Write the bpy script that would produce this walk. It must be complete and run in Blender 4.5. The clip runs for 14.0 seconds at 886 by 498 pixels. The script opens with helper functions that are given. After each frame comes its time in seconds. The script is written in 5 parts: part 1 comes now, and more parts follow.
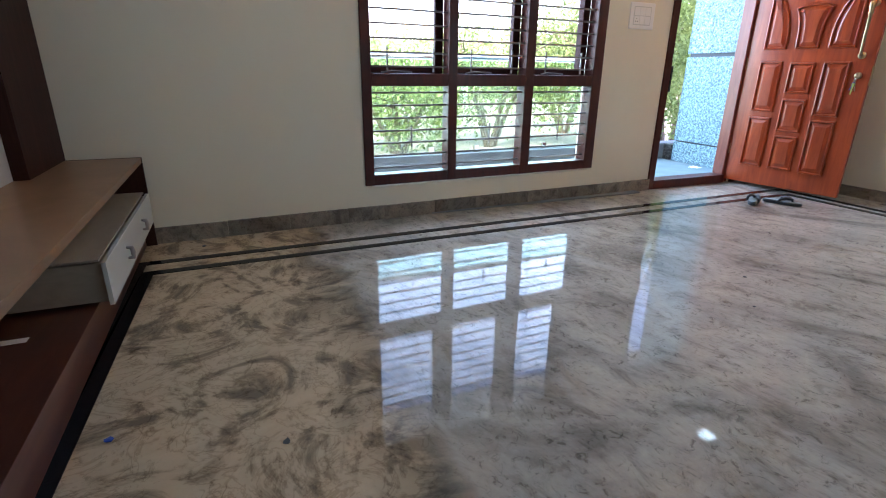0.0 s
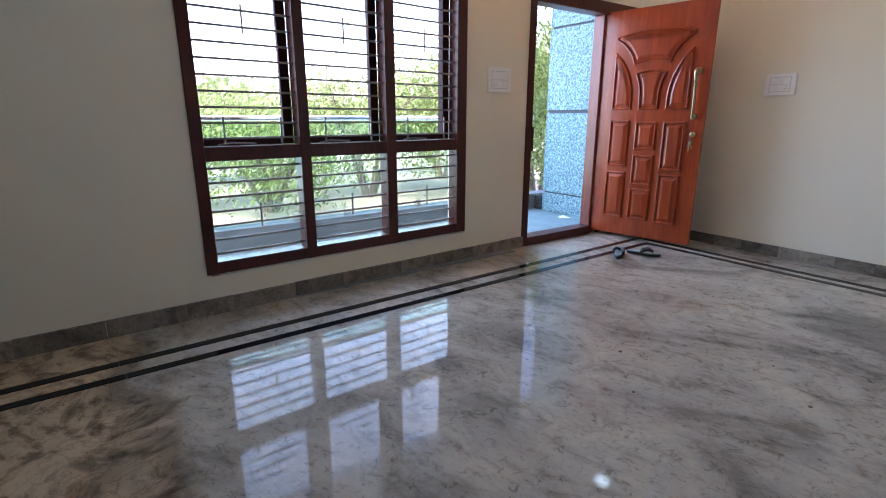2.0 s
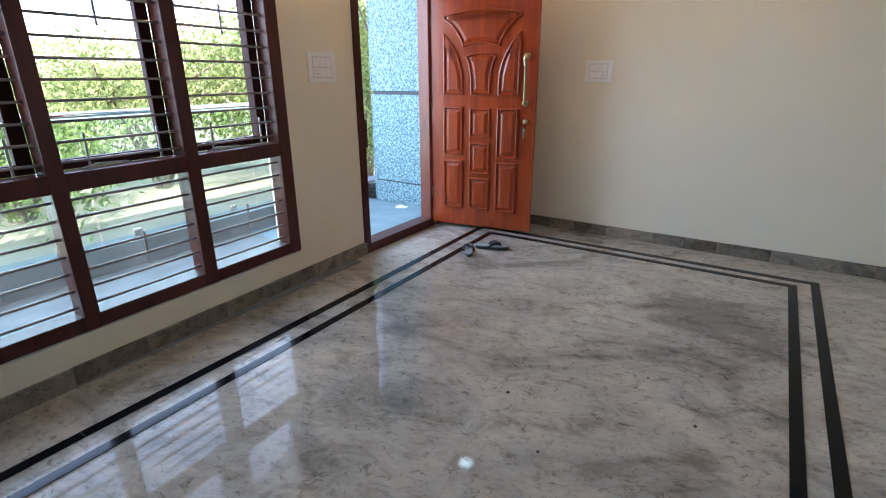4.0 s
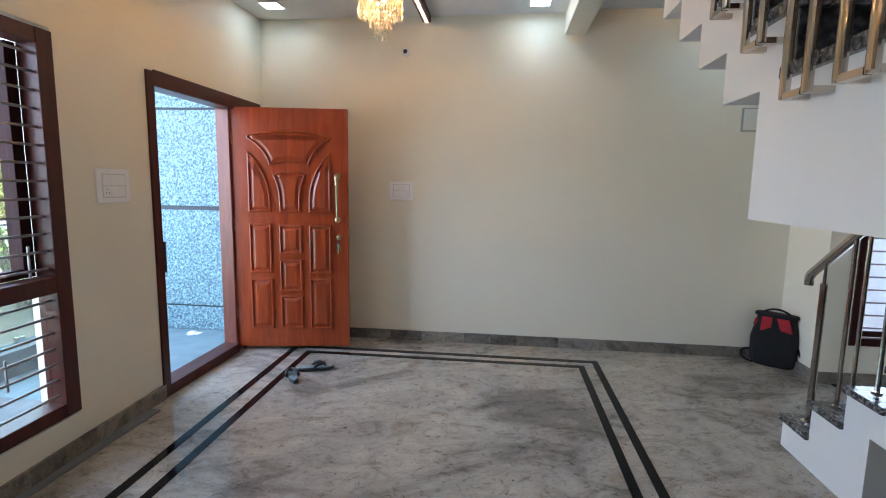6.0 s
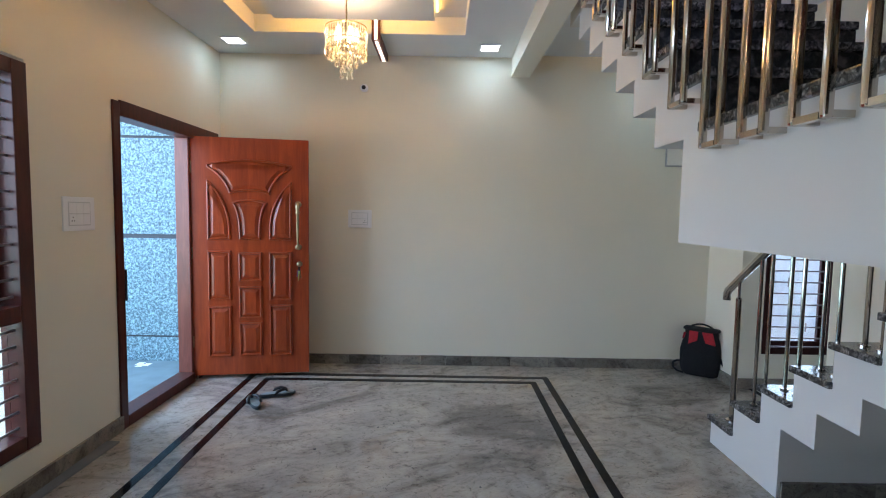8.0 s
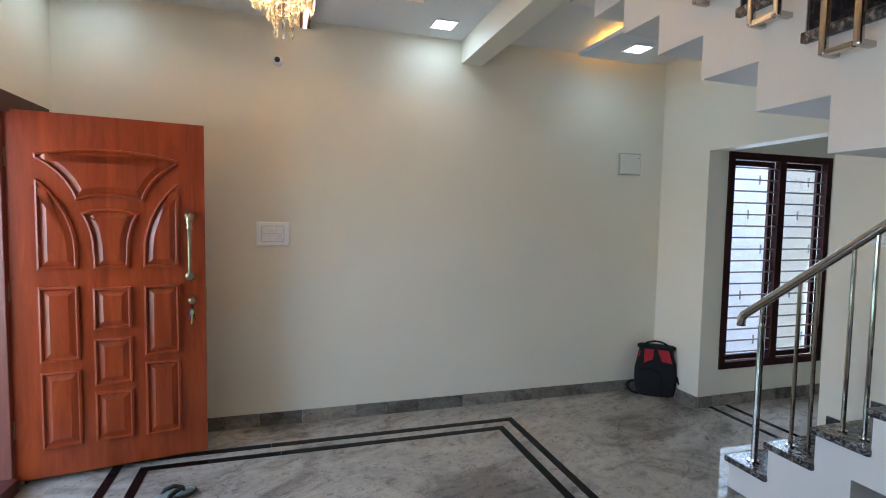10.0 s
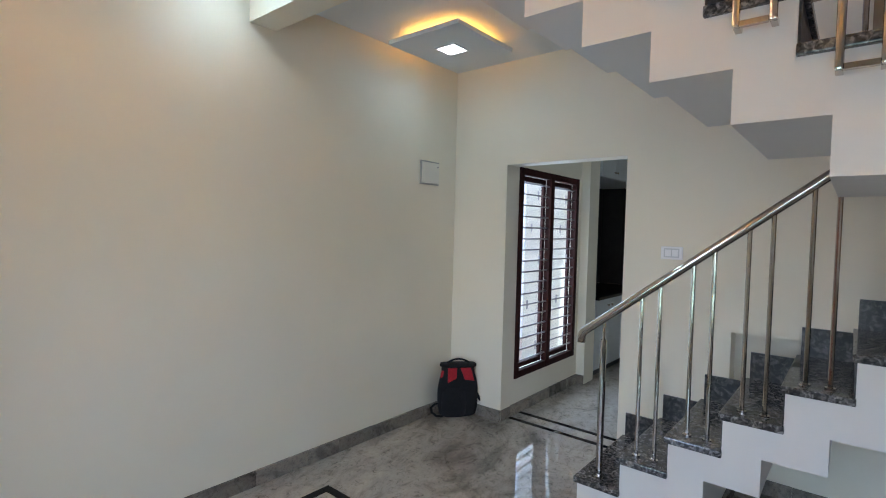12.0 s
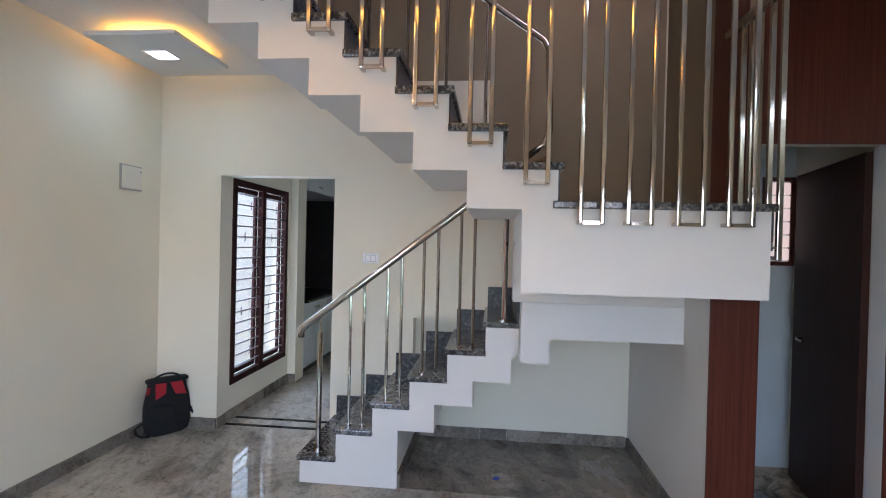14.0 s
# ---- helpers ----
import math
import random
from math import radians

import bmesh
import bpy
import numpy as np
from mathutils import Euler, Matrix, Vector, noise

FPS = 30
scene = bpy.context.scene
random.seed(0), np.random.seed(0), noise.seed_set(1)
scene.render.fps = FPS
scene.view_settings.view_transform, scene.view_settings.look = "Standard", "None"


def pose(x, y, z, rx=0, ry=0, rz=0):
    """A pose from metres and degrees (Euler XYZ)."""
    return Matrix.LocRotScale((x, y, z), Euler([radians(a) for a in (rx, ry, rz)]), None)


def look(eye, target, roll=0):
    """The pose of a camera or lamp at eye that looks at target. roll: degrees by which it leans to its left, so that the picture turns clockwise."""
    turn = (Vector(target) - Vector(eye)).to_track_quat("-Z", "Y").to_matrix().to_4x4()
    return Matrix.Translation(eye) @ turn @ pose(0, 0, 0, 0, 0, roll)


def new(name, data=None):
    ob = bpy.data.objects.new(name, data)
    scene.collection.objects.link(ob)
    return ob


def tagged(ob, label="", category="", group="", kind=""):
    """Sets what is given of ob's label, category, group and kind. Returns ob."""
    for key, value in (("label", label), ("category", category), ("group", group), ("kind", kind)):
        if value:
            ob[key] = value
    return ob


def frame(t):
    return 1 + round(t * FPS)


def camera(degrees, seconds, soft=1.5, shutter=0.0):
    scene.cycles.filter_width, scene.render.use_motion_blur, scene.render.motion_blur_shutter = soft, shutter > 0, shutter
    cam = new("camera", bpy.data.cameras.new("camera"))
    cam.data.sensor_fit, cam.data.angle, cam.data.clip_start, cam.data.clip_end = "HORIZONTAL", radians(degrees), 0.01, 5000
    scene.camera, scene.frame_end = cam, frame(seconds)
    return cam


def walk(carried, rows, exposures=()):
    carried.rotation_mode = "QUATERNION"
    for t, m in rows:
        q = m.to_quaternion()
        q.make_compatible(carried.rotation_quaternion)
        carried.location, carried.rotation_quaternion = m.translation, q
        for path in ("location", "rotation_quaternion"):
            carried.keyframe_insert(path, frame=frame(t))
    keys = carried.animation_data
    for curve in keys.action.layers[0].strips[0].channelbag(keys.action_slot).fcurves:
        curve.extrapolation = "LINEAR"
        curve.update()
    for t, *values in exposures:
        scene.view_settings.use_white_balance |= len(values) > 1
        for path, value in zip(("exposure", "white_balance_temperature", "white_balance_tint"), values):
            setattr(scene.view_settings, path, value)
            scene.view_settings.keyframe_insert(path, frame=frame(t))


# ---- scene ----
cam = camera(83.6, 14.0, soft=1.1)
PATH = [
    (0, (0.093, 0.213, 0.987), (0.824, 1.951, 0.32), 0.7),
    (0.5, (0.156, 0.3, 0.986), (0.995, 2.005, 0.362), 0.6),
    (1, (0.282, 0.356, 1.027), (1.241, 2.016, 0.455), 0.4),
    (1.5, (0.38, 0.416, 1.113), (1.435, 2.029, 0.579), 0.3),
    (2, (0.412, 0.476, 1.15), (1.539, 2.046, 0.636), 0.1),
    (2.2, (0.42, 0.512, 1.167), (1.569, 2.068, 0.659), 0.0),
    (4.3, (0.747, 1.091, 1.407), (2.431, 1.964, 0.773), 0.4),
    (4.5, (0.774, 1.155, 1.423), (2.53, 1.91, 0.834), 0.8),
    (5, (0.828, 1.349, 1.468), (2.706, 1.872, 1.024), 1.3),
    (5.5, (0.775, 1.424, 1.473), (2.709, 1.816, 1.148), 1.1),
    (6, (0.595, 1.397, 1.478), (2.565, 1.629, 1.219), 0.9),
    (6.5, (0.467, 1.358, 1.505), (2.453, 1.453, 1.293), 0.9),
    (7, (0.29, 1.342, 1.47), (2.283, 1.373, 1.301), 0.8),
    (7.2, (0.255, 1.353, 1.467), (2.248, 1.376, 1.309), 0.9),
    (9.3, (0.934, 1.998, 1.56), (2.917, 1.769, 1.435), 0.6),
    (9.5, (1.051, 2.064, 1.572), (3.021, 1.738, 1.446), 0.7),
    (10, (1.337, 2.192, 1.549), (3.246, 1.608, 1.423), 1.0),
    (10.5, (1.633, 2.328, 1.566), (3.457, 1.517, 1.443), 1.0),
    (11, (1.885, 2.427, 1.565), (3.574, 1.362, 1.448), 1.1),
    (11.5, (2.118, 2.412, 1.563), (3.625, 1.101, 1.46), 1.3),
    (12, (2.369, 2.415, 1.586), (3.647, 0.879, 1.508), 1.4),
    (12.5, (2.429, 2.468, 1.579), (3.404, 0.722, 1.527), 1.4),
    (13, (2.437, 2.565, 1.583), (3.077, 0.67, 1.54), 1.5),
    (13.5, (2.377, 2.736, 1.554), (2.758, 0.773, 1.524), 1.4),
    (14, (2.311, 2.898, 1.593), (2.51, 0.908, 1.576), 1.4),
]
EXPOSURES = ((0.0, 3.52, 6250, 30), (1.0, 3.26, 6150, 31), (1.5, 3.08, 6100, 33), (2.2, 3.03, 6150, 33), (4.5, 3.15, 6400, 28), (5.5, 3.15, 6350, 28), (7.0, 2.95, 6150, 27), (9.5, 2.9, 6000, 25), (10.5, 3.02, 6350, 27), (11.5, 3.02, 6300, 27), (12.5, 3.02, 6450, 30), (14.0, 3.3, 6400, 32))
walk(cam, [(t, look(eye, target, roll)) for t, eye, target, roll in PATH], EXPOSURES)

# ---- sky, sun and large lights ----
world = bpy.data.worlds.new("world")
scene.world = world
world.use_nodes = True
wn = world.node_tree.nodes
sky = wn.new("ShaderNodeTexSky")
sky.sky_type, sky.sun_disc = "NISHITA", False
sky.sun_elevation, sky.sun_rotation = radians(48), radians(214)
sky.air_density, sky.dust_density, sky.ozone_density = 1.3, 1.0, 3.0
wn["Background"].inputs[1].default_value = 0.15
world.node_tree.links.new(sky.outputs[0], wn["Background"].inputs[0])

sun = new("sun", bpy.data.lights.new("sun", "SUN"))
sun.data.energy, sun.data.angle, sun.data.color = 2.0, radians(0.5), (1.0, 0.95, 0.87)
sun.matrix_world = look((-6, -9, 12), (0, 0, 0))


def area_light(name, at, to, w, h, watts, color):
    ob = new(name, bpy.data.lights.new(name, "AREA"))
    ob.data.shape, ob.data.size, ob.data.size_y = "RECTANGLE", w, h
    ob.data.energy, ob.data.color = watts, color
    ob.matrix_world = look(at, to)
    return ob


SKY_C, COOL = (0.58, 0.83, 1.0), (0.44, 0.90, 1.0)
# the open front of the terrace, west of the trees by the porch
area_light("terrace_skylight", (1.0, 5.2, 1.62), (1.0, 0, 1.62), 4.7, 2.5, 21.0, SKY_C)
area_light("porch_skylight", (4.12, 5.2, 1.62), (4.12, 0, 1.62), 1.5, 2.5, 8.5, SKY_C)
area_light("kitchen_skylight", (4.78, -1.83, 1.25), (0, -1.6, 0.8), 1.0, 1.7, 4.2, SKY_C)
chandelier_light = new("chandelier_light", bpy.data.lights.new("chandelier_light", "POINT"))
chandelier_light.data.energy, chandelier_light.data.color, chandelier_light.data.shadow_soft_size = 1.2, (1.0, 0.72, 0.38), 0.04
chandelier_light.location = (3.95, 2.229, 2.70)

# ---- materials ----


def material(name, color, rough=0.5, metal=0.0, vary=0.06, scale=6.0, bump=0.0, bump_scale=120.0, spec=0.5, random_tone=0.0, coat=0.0):
    m = bpy.data.materials.new(name)
    m.use_nodes = True
    n, l = m.node_tree.nodes, m.node_tree.links
    b = n["Principled BSDF"]
    b.inputs["Roughness"].default_value, b.inputs["Metallic"].default_value = rough, metal
    b.inputs["Specular IOR Level"].default_value = spec
    b.inputs["Coat Weight"].default_value = coat
    b.inputs["Coat Roughness"].default_value = 0.08
    geo = n.new("ShaderNodeNewGeometry")
    no = n.new("ShaderNodeTexNoise")
    no.inputs["Scale"].default_value, no.inputs["Detail"].default_value = scale, 6
    l.new(geo.outputs["Position"], no.inputs["Vector"])
    mr = n.new("ShaderNodeMapRange")
    mr.inputs["From Min"].default_value, mr.inputs["From Max"].default_value = 0.3, 0.7
    mr.inputs["To Min"].default_value, mr.inputs["To Max"].default_value = 1 - vary, 1 + vary
    l.new(no.outputs["Fac"], mr.inputs["Value"])
    fac = mr.outputs["Result"]
    if random_tone:
        info = n.new("ShaderNodeObjectInfo")
        r = n.new("ShaderNodeMapRange")
        r.inputs["To Min"].default_value, r.inputs["To Max"].default_value = 1 - random_tone, 1 + random_tone
        l.new(info.outputs["Random"], r.inputs["Value"])
        mu = n.new("ShaderNodeMath")
        mu.operation = "MULTIPLY"
        l.new(fac, mu.inputs[0]), l.new(r.outputs["Result"], mu.inputs[1])
        fac = mu.outputs[0]
    vm = n.new("ShaderNodeVectorMath")
    vm.operation = "SCALE"
    vm.inputs[0].default_value = color
    l.new(fac, vm.inputs["Scale"])
    l.new(vm.outputs[0], b.inputs["Base Color"])
    if bump:
        nb = n.new("ShaderNodeTexNoise")
        nb.inputs["Scale"].default_value, nb.inputs["Detail"].default_value = bump_scale, 4
        l.new(geo.outputs["Position"], nb.inputs["Vector"])
        bp = n.new("ShaderNodeBump")
        bp.inputs["Strength"].default_value, bp.inputs["Distance"].default_value = bump, 0.004
        l.new(nb.outputs["Fac"], bp.inputs["Height"]), l.new(bp.outputs["Normal"], b.inputs["Normal"])
    return m


def ramp_node(n, stops):
    r = n.new("ShaderNodeValToRGB")
    while len(r.color_ramp.elements) < len(stops):
        r.color_ramp.elements.new(0.5)
    for e, (p, c) in zip(r.color_ramp.elements, stops):
        e.position, e.color = p, (*c, 1)
    return r


def mix_rgb(n, l, fac, a, b, mode="MIX"):
    x = n.new("ShaderNodeMix")
    x.data_type, x.blend_type = "RGBA", mode
    for i, v in ((0, fac), (6, a), (7, b)):
        if isinstance(v, (int, float)):
            x.inputs[i].default_value = v
        elif isinstance(v, tuple):
            x.inputs[i].default_value = (*v, 1)
        else:
            l.new(v, x.inputs[i])
    return x.outputs[2]


def granite_floor(name, tone=1.0, rough=0.035, random_tone=0.0, scale=1.0, seam=0.0, light=(0.42, 0.378, 0.325)):
    """Polished granite: grey ground with long soft streaks and fine dark grain; left of the seam beige and swirling."""
    m = bpy.data.materials.new(name)
    m.use_nodes = True
    n, l = m.node_tree.nodes, m.node_tree.links
    b = n["Principled BSDF"]
    geo = n.new("ShaderNodeNewGeometry")
    pos = geo.outputs["Position"]
    if random_tone:
        info = n.new("ShaderNodeObjectInfo")
        off = n.new("ShaderNodeVectorMath")
        off.operation = "SCALE"
        off.inputs[0].default_value = (31, 17, 23)
        l.new(info.outputs["Random"], off.inputs["Scale"])
        ad = n.new("ShaderNodeVectorMath")
        l.new(pos, ad.inputs[0]), l.new(off.outputs[0], ad.inputs[1])
        pos = ad.outputs[0]

    def mapping(src, rot, sc):
        mp = n.new("ShaderNodeMapping")
        mp.inputs["Rotation"].default_value, mp.inputs["Scale"].default_value = (0, 0, radians(rot)), sc
        l.new(src, mp.inputs["Vector"])
        return mp.outputs[0]

    along = mapping(mapping(pos, 74, (1, 1, 1)), 0, (1.0 * scale, 1.6 * scale, 1.3 * scale))
    plain = mapping(pos, 20, (scale, scale, scale))

    def tex(vec, sc, det, dist, rgh=0.6):
        t = n.new("ShaderNodeTexNoise")
        for k, v in (("Scale", sc), ("Detail", det), ("Distortion", dist), ("Roughness", rgh)):
            t.inputs[k].default_value = v
        l.new(vec, t.inputs["Vector"])
        return t.outputs["Fac"]

    def times(c, fac, stops, amount=1.0):
        r = ramp_node(n, stops)
        l.new(fac, r.inputs[0])
        return mix_rgb(n, l, amount, c, mix_rgb(n, l, 1.0, c, r.outputs[0], "MULTIPLY"))

    g = lambda v: (v, v, v)
    cloud = tex(along, 0.9, 6, 1.4)
    base = tuple(x * tone for x in light)
    # streaked slabs
    col = mix_rgb(n, l, 0.0, base, base)
    col = times(col, cloud, [(0.36, (0.54, 0.53, 0.53)), (0.48, (0.92, 0.92, 0.92)), (0.66, (1.14, 1.12, 1.08))])
    col = times(col, tex(along, 3.0, 9, 2.0, 0.68), [(0.35, (0.56, 0.55, 0.54)), (0.47, g(0.95)), (0.64, g(1.10))], 0.8)
    col = times(col, tex(along, 15, 5, 1.0, 0.7), [(0.32, (0.45, 0.44, 0.43)), (0.41, g(0.98)), (0.7, g(1.06))], 0.75)
    col = times(col, tex(plain, 22, 5, 1.2, 0.72), [(0.34, (0.40, 0.38, 0.36)), (0.42, g(0.97)), (0.66, g(1.08))], 0.75)
    col = times(col, tex(along, 1.6, 4, 0.6), [(0.60, g(1.0)), (0.70, (0.80, 0.70, 0.60))], 0.7)
    dash = mapping(mapping(pos, 74, (1, 1, 1)), 0, (scale, 3.6 * scale, 2.0 * scale))
    col = times(col, tex(dash, 17, 6, 0.5, 0.75), [(0.33, (0.40, 0.39, 0.38)), (0.43, g(0.97)), (0.68, g(1.07))], 0.42)
    if seam:
        sw = tex(plain, 2.3, 8, 3.4, 0.62)
        c2 = mix_rgb(n, l, 0.0, tuple(x * k for x, k in zip(base, (1.22, 1.02, 0.80))), base)
        c2 = times(c2, sw, [(0.37, (0.38, 0.38, 0.40)), (0.45, (0.66, 0.65, 0.64)), (0.51, g(1.0)), (0.72, g(1.12))])
        c2 = times(c2, tex(plain, 5.0, 7, 3.0, 0.6), [(0.44, g(1.0)), (0.475, (0.55, 0.50, 0.46)), (0.505, g(1.0))], 0.6)
        c2 = times(c2, tex(plain, 24, 5, 0.8, 0.7), [(0.32, (0.5, 0.48, 0.46)), (0.42, g(0.98)), (0.7, g(1.06))], 0.7)
        # contour lines that follow the swirls
        cl = n.new("ShaderNodeMath")
        cl.operation = "MULTIPLY"
        cl.inputs[1].default_value = 95.0
        l.new(tex(plain, 1.7, 3, 2.2, 0.5), cl.inputs[0])
        sn = n.new("ShaderNodeMath")
        sn.operation = "SINE"
        l.new(cl.outputs[0], sn.inputs[0])
        lines = times(c2, sn.outputs[0], [(0.0, g(1.0)), (0.55, g(0.96)), (1.0, (0.62, 0.58, 0.55))])
        lg = ramp_node(n, [(0.36, g(1.0)), (0.46, g(0.0))])
        l.new(tex(plain, 3.1, 5, 2.0), lg.inputs[0])
        c2 = mix_rgb(n, l, lg.outputs[0], c2, lines)
        wob = tex(plain, 1.4, 3, 0.8)
        sx = n.new("ShaderNodeSeparateXYZ")
        l.new(geo.outputs["Position"], sx.inputs[0])
        ma = n.new("ShaderNodeMath")
        ma.operation = "MULTIPLY_ADD"
        ma.inputs[1].default_value = 0.55
        l.new(wob, ma.inputs[0]), l.new(sx.outputs["X"], ma.inputs[2])
        mr = n.new("ShaderNodeMapRange")
        mr.inputs["From Min"].default_value, mr.inputs["From Max"].default_value = seam + 0.23, seam + 0.33
        l.new(ma.outputs[0], mr.inputs["Value"])
        col = mix_rgb(n, l, mr.outputs["Result"], c2, col)
        band = n.new("ShaderNodeMapRange")
        band.inputs["From Min"].default_value, band.inputs["From Max"].default_value = seam - 0.2, seam + 0.75
        l.new(ma.outputs[0], band.inputs["Value"])
        dark = times(col, band.outputs["Result"], [(0.30, g(1.0)), (0.44, (0.50, 0.50, 0.51)), (0.50, (0.52, 0.52, 0.53)), (0.56, g(1.0))])
        gate = ramp_node(n, [(0.34, g(0.0)), (0.47, g(1.0))])
        l.new(tex(plain, 1.9, 4, 1.5), gate.inputs[0])
        col = mix_rgb(n, l, gate.outputs[0], col, dark)
    if random_tone:
        r = n.new("ShaderNodeMapRange")
        r.inputs["To Min"].default_value, r.inputs["To Max"].default_value = 1 - random_tone, 1 + random_tone
        l.new(info.outputs["Random"], r.inputs["Value"])
        vm = n.new("ShaderNodeVectorMath")
        vm.operation = "SCALE"
        l.new(col, vm.inputs[0]), l.new(r.outputs["Result"], vm.inputs["Scale"])
        col = vm.outputs[0]
    l.new(col, b.inputs["Base Color"])
    rr = n.new("ShaderNodeMapRange")
    rr.inputs["To Min"].default_value, rr.inputs["To Max"].default_value = rough * 0.7, rough * 1.6
    l.new(cloud, rr.inputs["Value"]), l.new(rr.outputs["Result"], b.inputs["Roughness"])
    b.inputs["Specular IOR Level"].default_value = 0.15
    return m


def speckled_granite(name, dark, light, scale=60.0, rough=0.15, bump=0.0, lo=0.42, hi=0.62):
    m = bpy.data.materials.new(name)
    m.use_nodes = True
    n, l = m.node_tree.nodes, m.node_tree.links
    b = n["Principled BSDF"]
    geo = n.new("ShaderNodeNewGeometry")
    vo = n.new("ShaderNodeTexVoronoi")
    vo.inputs["Scale"].default_value = scale
    no = n.new("ShaderNodeTexNoise")
    no.inputs["Scale"].default_value, no.inputs["Detail"].default_value = scale * 0.5, 6
    no.inputs["Distortion"].default_value = 1.0
    l.new(geo.outputs["Position"], vo.inputs["Vector"]), l.new(geo.outputs["Position"], no.inputs["Vector"])
    r = ramp_node(n, [(lo, dark), ((lo + hi) / 2, tuple((a + c) / 2.6 for a, c in zip(dark, light))), (hi, light)])
    l.new(no.outputs["Fac"], r.inputs[0])
    sep = ramp_node(n, [(0.2, (0.55, 0.55, 0.55)), (0.8, (1.25, 1.22, 1.18))])
    l.new(vo.outputs["Color"], sep.inputs[0])
    l.new(mix_rgb(n, l, 1.0, r.outputs[0], sep.outputs[0], "MULTIPLY"), b.inputs["Base Color"])
    b.inputs["Roughness"].default_value = rough
    if bump:
        bp = n.new("ShaderNodeBump")
        bp.inputs["Strength"].default_value, bp.inputs["Distance"].default_value = bump, 0.012
        l.new(no.outputs["Fac"], bp.inputs["Height"]), l.new(bp.outputs["Normal"], b.inputs["Normal"])
    return m


def wood(name, dark, light, rough=0.25, grain=(14, 14, 1.2), coat=0.4, groove=0.0, spec=0.5):
    m = bpy.data.materials.new(name)
    m.use_nodes = True
    n, l = m.node_tree.nodes, m.node_tree.links
    b = n["Principled BSDF"]
    geo = n.new("ShaderNodeNewGeometry")
    mp = n.new("ShaderNodeMapping")
    mp.inputs["Scale"].default_value = grain
    l.new(geo.outputs["Position"], mp.inputs["Vector"])
    no = n.new("ShaderNodeTexNoise")
    for k, v in (("Scale", 2.0), ("Detail", 8), ("Distortion", 0.9), ("Roughness", 0.65)):
        no.inputs[k].default_value = v
    l.new(mp.outputs[0], no.inputs["Vector"])
    r = ramp_node(n, [(0.3, dark), (0.7, light)])
    l.new(no.outputs["Fac"], r.inputs[0])
    col = r.outputs[0]
    if groove:
        wv = n.new("ShaderNodeTexWave")
        wv.inputs["Scale"].default_value, wv.inputs["Distortion"].default_value = groove, 0.0
        l.new(geo.outputs["Position"], wv.inputs["Vector"])
        g = ramp_node(n, [(0.0, (0.55, 0.55, 0.55)), (0.15, (1, 1, 1))])
        l.new(wv.outputs["Fac"], g.inputs[0])
        col = mix_rgb(n, l, 0.4, col, mix_rgb(n, l, 1.0, col, g.outputs[0], "MULTIPLY"))
    l.new(col, b.inputs["Base Color"])
    b.inputs["Roughness"].default_value = rough
    b.inputs["Coat Weight"].default_value, b.inputs["Coat Roughness"].default_value = coat, 0.12
    b.inputs["Specular IOR Level"].default_value = spec
    return m


def glass(name, tint=(1, 1, 1), rough=0.0):
    m = bpy.data.materials.new(name)
    m.use_nodes = True
    n, l = m.node_tree.nodes, m.node_tree.links
    out = n["Material Output"]
    tr, gl, mx, lw = n.new("ShaderNodeBsdfTransparent"), n.new("ShaderNodeBsdfGlossy"), n.new("ShaderNodeMixShader"), n.new("ShaderNodeLayerWeight")
    tr.inputs[0].default_value = (*tint, 1)
    gl.inputs["Roughness"].default_value = rough
    pw, ml = n.new("ShaderNodeMath"), n.new("ShaderNodeMath")
    pw.operation, ml.operation = "POWER", "MULTIPLY_ADD"
    pw.inputs[1].default_value, ml.inputs[1].default_value, ml.inputs[2].default_value = 5.0, 0.8, 0.04
    lw.inputs["Blend"].default_value = 0.5
    l.new(lw.outputs["Facing"], pw.inputs[0]), l.new(pw.outputs[0], ml.inputs[0]), l.new(ml.outputs[0], mx.inputs[0]), l.new(tr.outputs[0], mx.inputs[1]), l.new(gl.outputs[0], mx.inputs[2])
    l.new(mx.outputs[0], out.inputs[0])
    return m


def glow(name, color, strength):
    m = bpy.data.materials.new(name)
    m.use_nodes = True
    b = m.node_tree.nodes["Principled BSDF"]
    b.inputs["Base Color"].default_value = (*color, 1)
    b.inputs["Emission Color"].default_value, b.inputs["Emission Strength"].default_value = (*color, 1), strength
    return m


PAINT = material("cream_paint", (0.83, 0.758, 0.615), 0.55, vary=0.025, scale=1.3, bump=0.05, bump_scale=60)
WHITE = material("white_paint", (0.755, 0.71, 0.66), 0.6, vary=0.02, scale=1.5, bump=0.04, bump_scale=70)
CEIL = material("ceiling_paint", (0.78, 0.79, 0.80), 0.65, vary=0.02, scale=1.2)
FLOOR = granite_floor("polished_granite", seam=0.5)
SKIRT = granite_floor("granite_skirting", 0.60, 0.16, random_tone=0.28, scale=2.6, light=(0.42, 0.365, 0.305))
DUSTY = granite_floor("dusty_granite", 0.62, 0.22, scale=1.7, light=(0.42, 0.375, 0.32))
BLACK_STONE = material("black_granite", (0.006, 0.006, 0.007), 0.1, vary=0.3, scale=60, spec=0.12)
LIT_JAMB_WOOD = wood("lit_pinkish_jamb_wood", (0.15, 0.034, 0.020), (0.25, 0.062, 0.036), 0.35, (10, 10, 1.5), 0.1)
GAP_SHADE = material("module_gap_shade", (0.66, 0.65, 0.64), 0.4, vary=0.01)
BOX_CREAM = material("cream_plastic", (0.78, 0.73, 0.64), 0.4, vary=0.02)
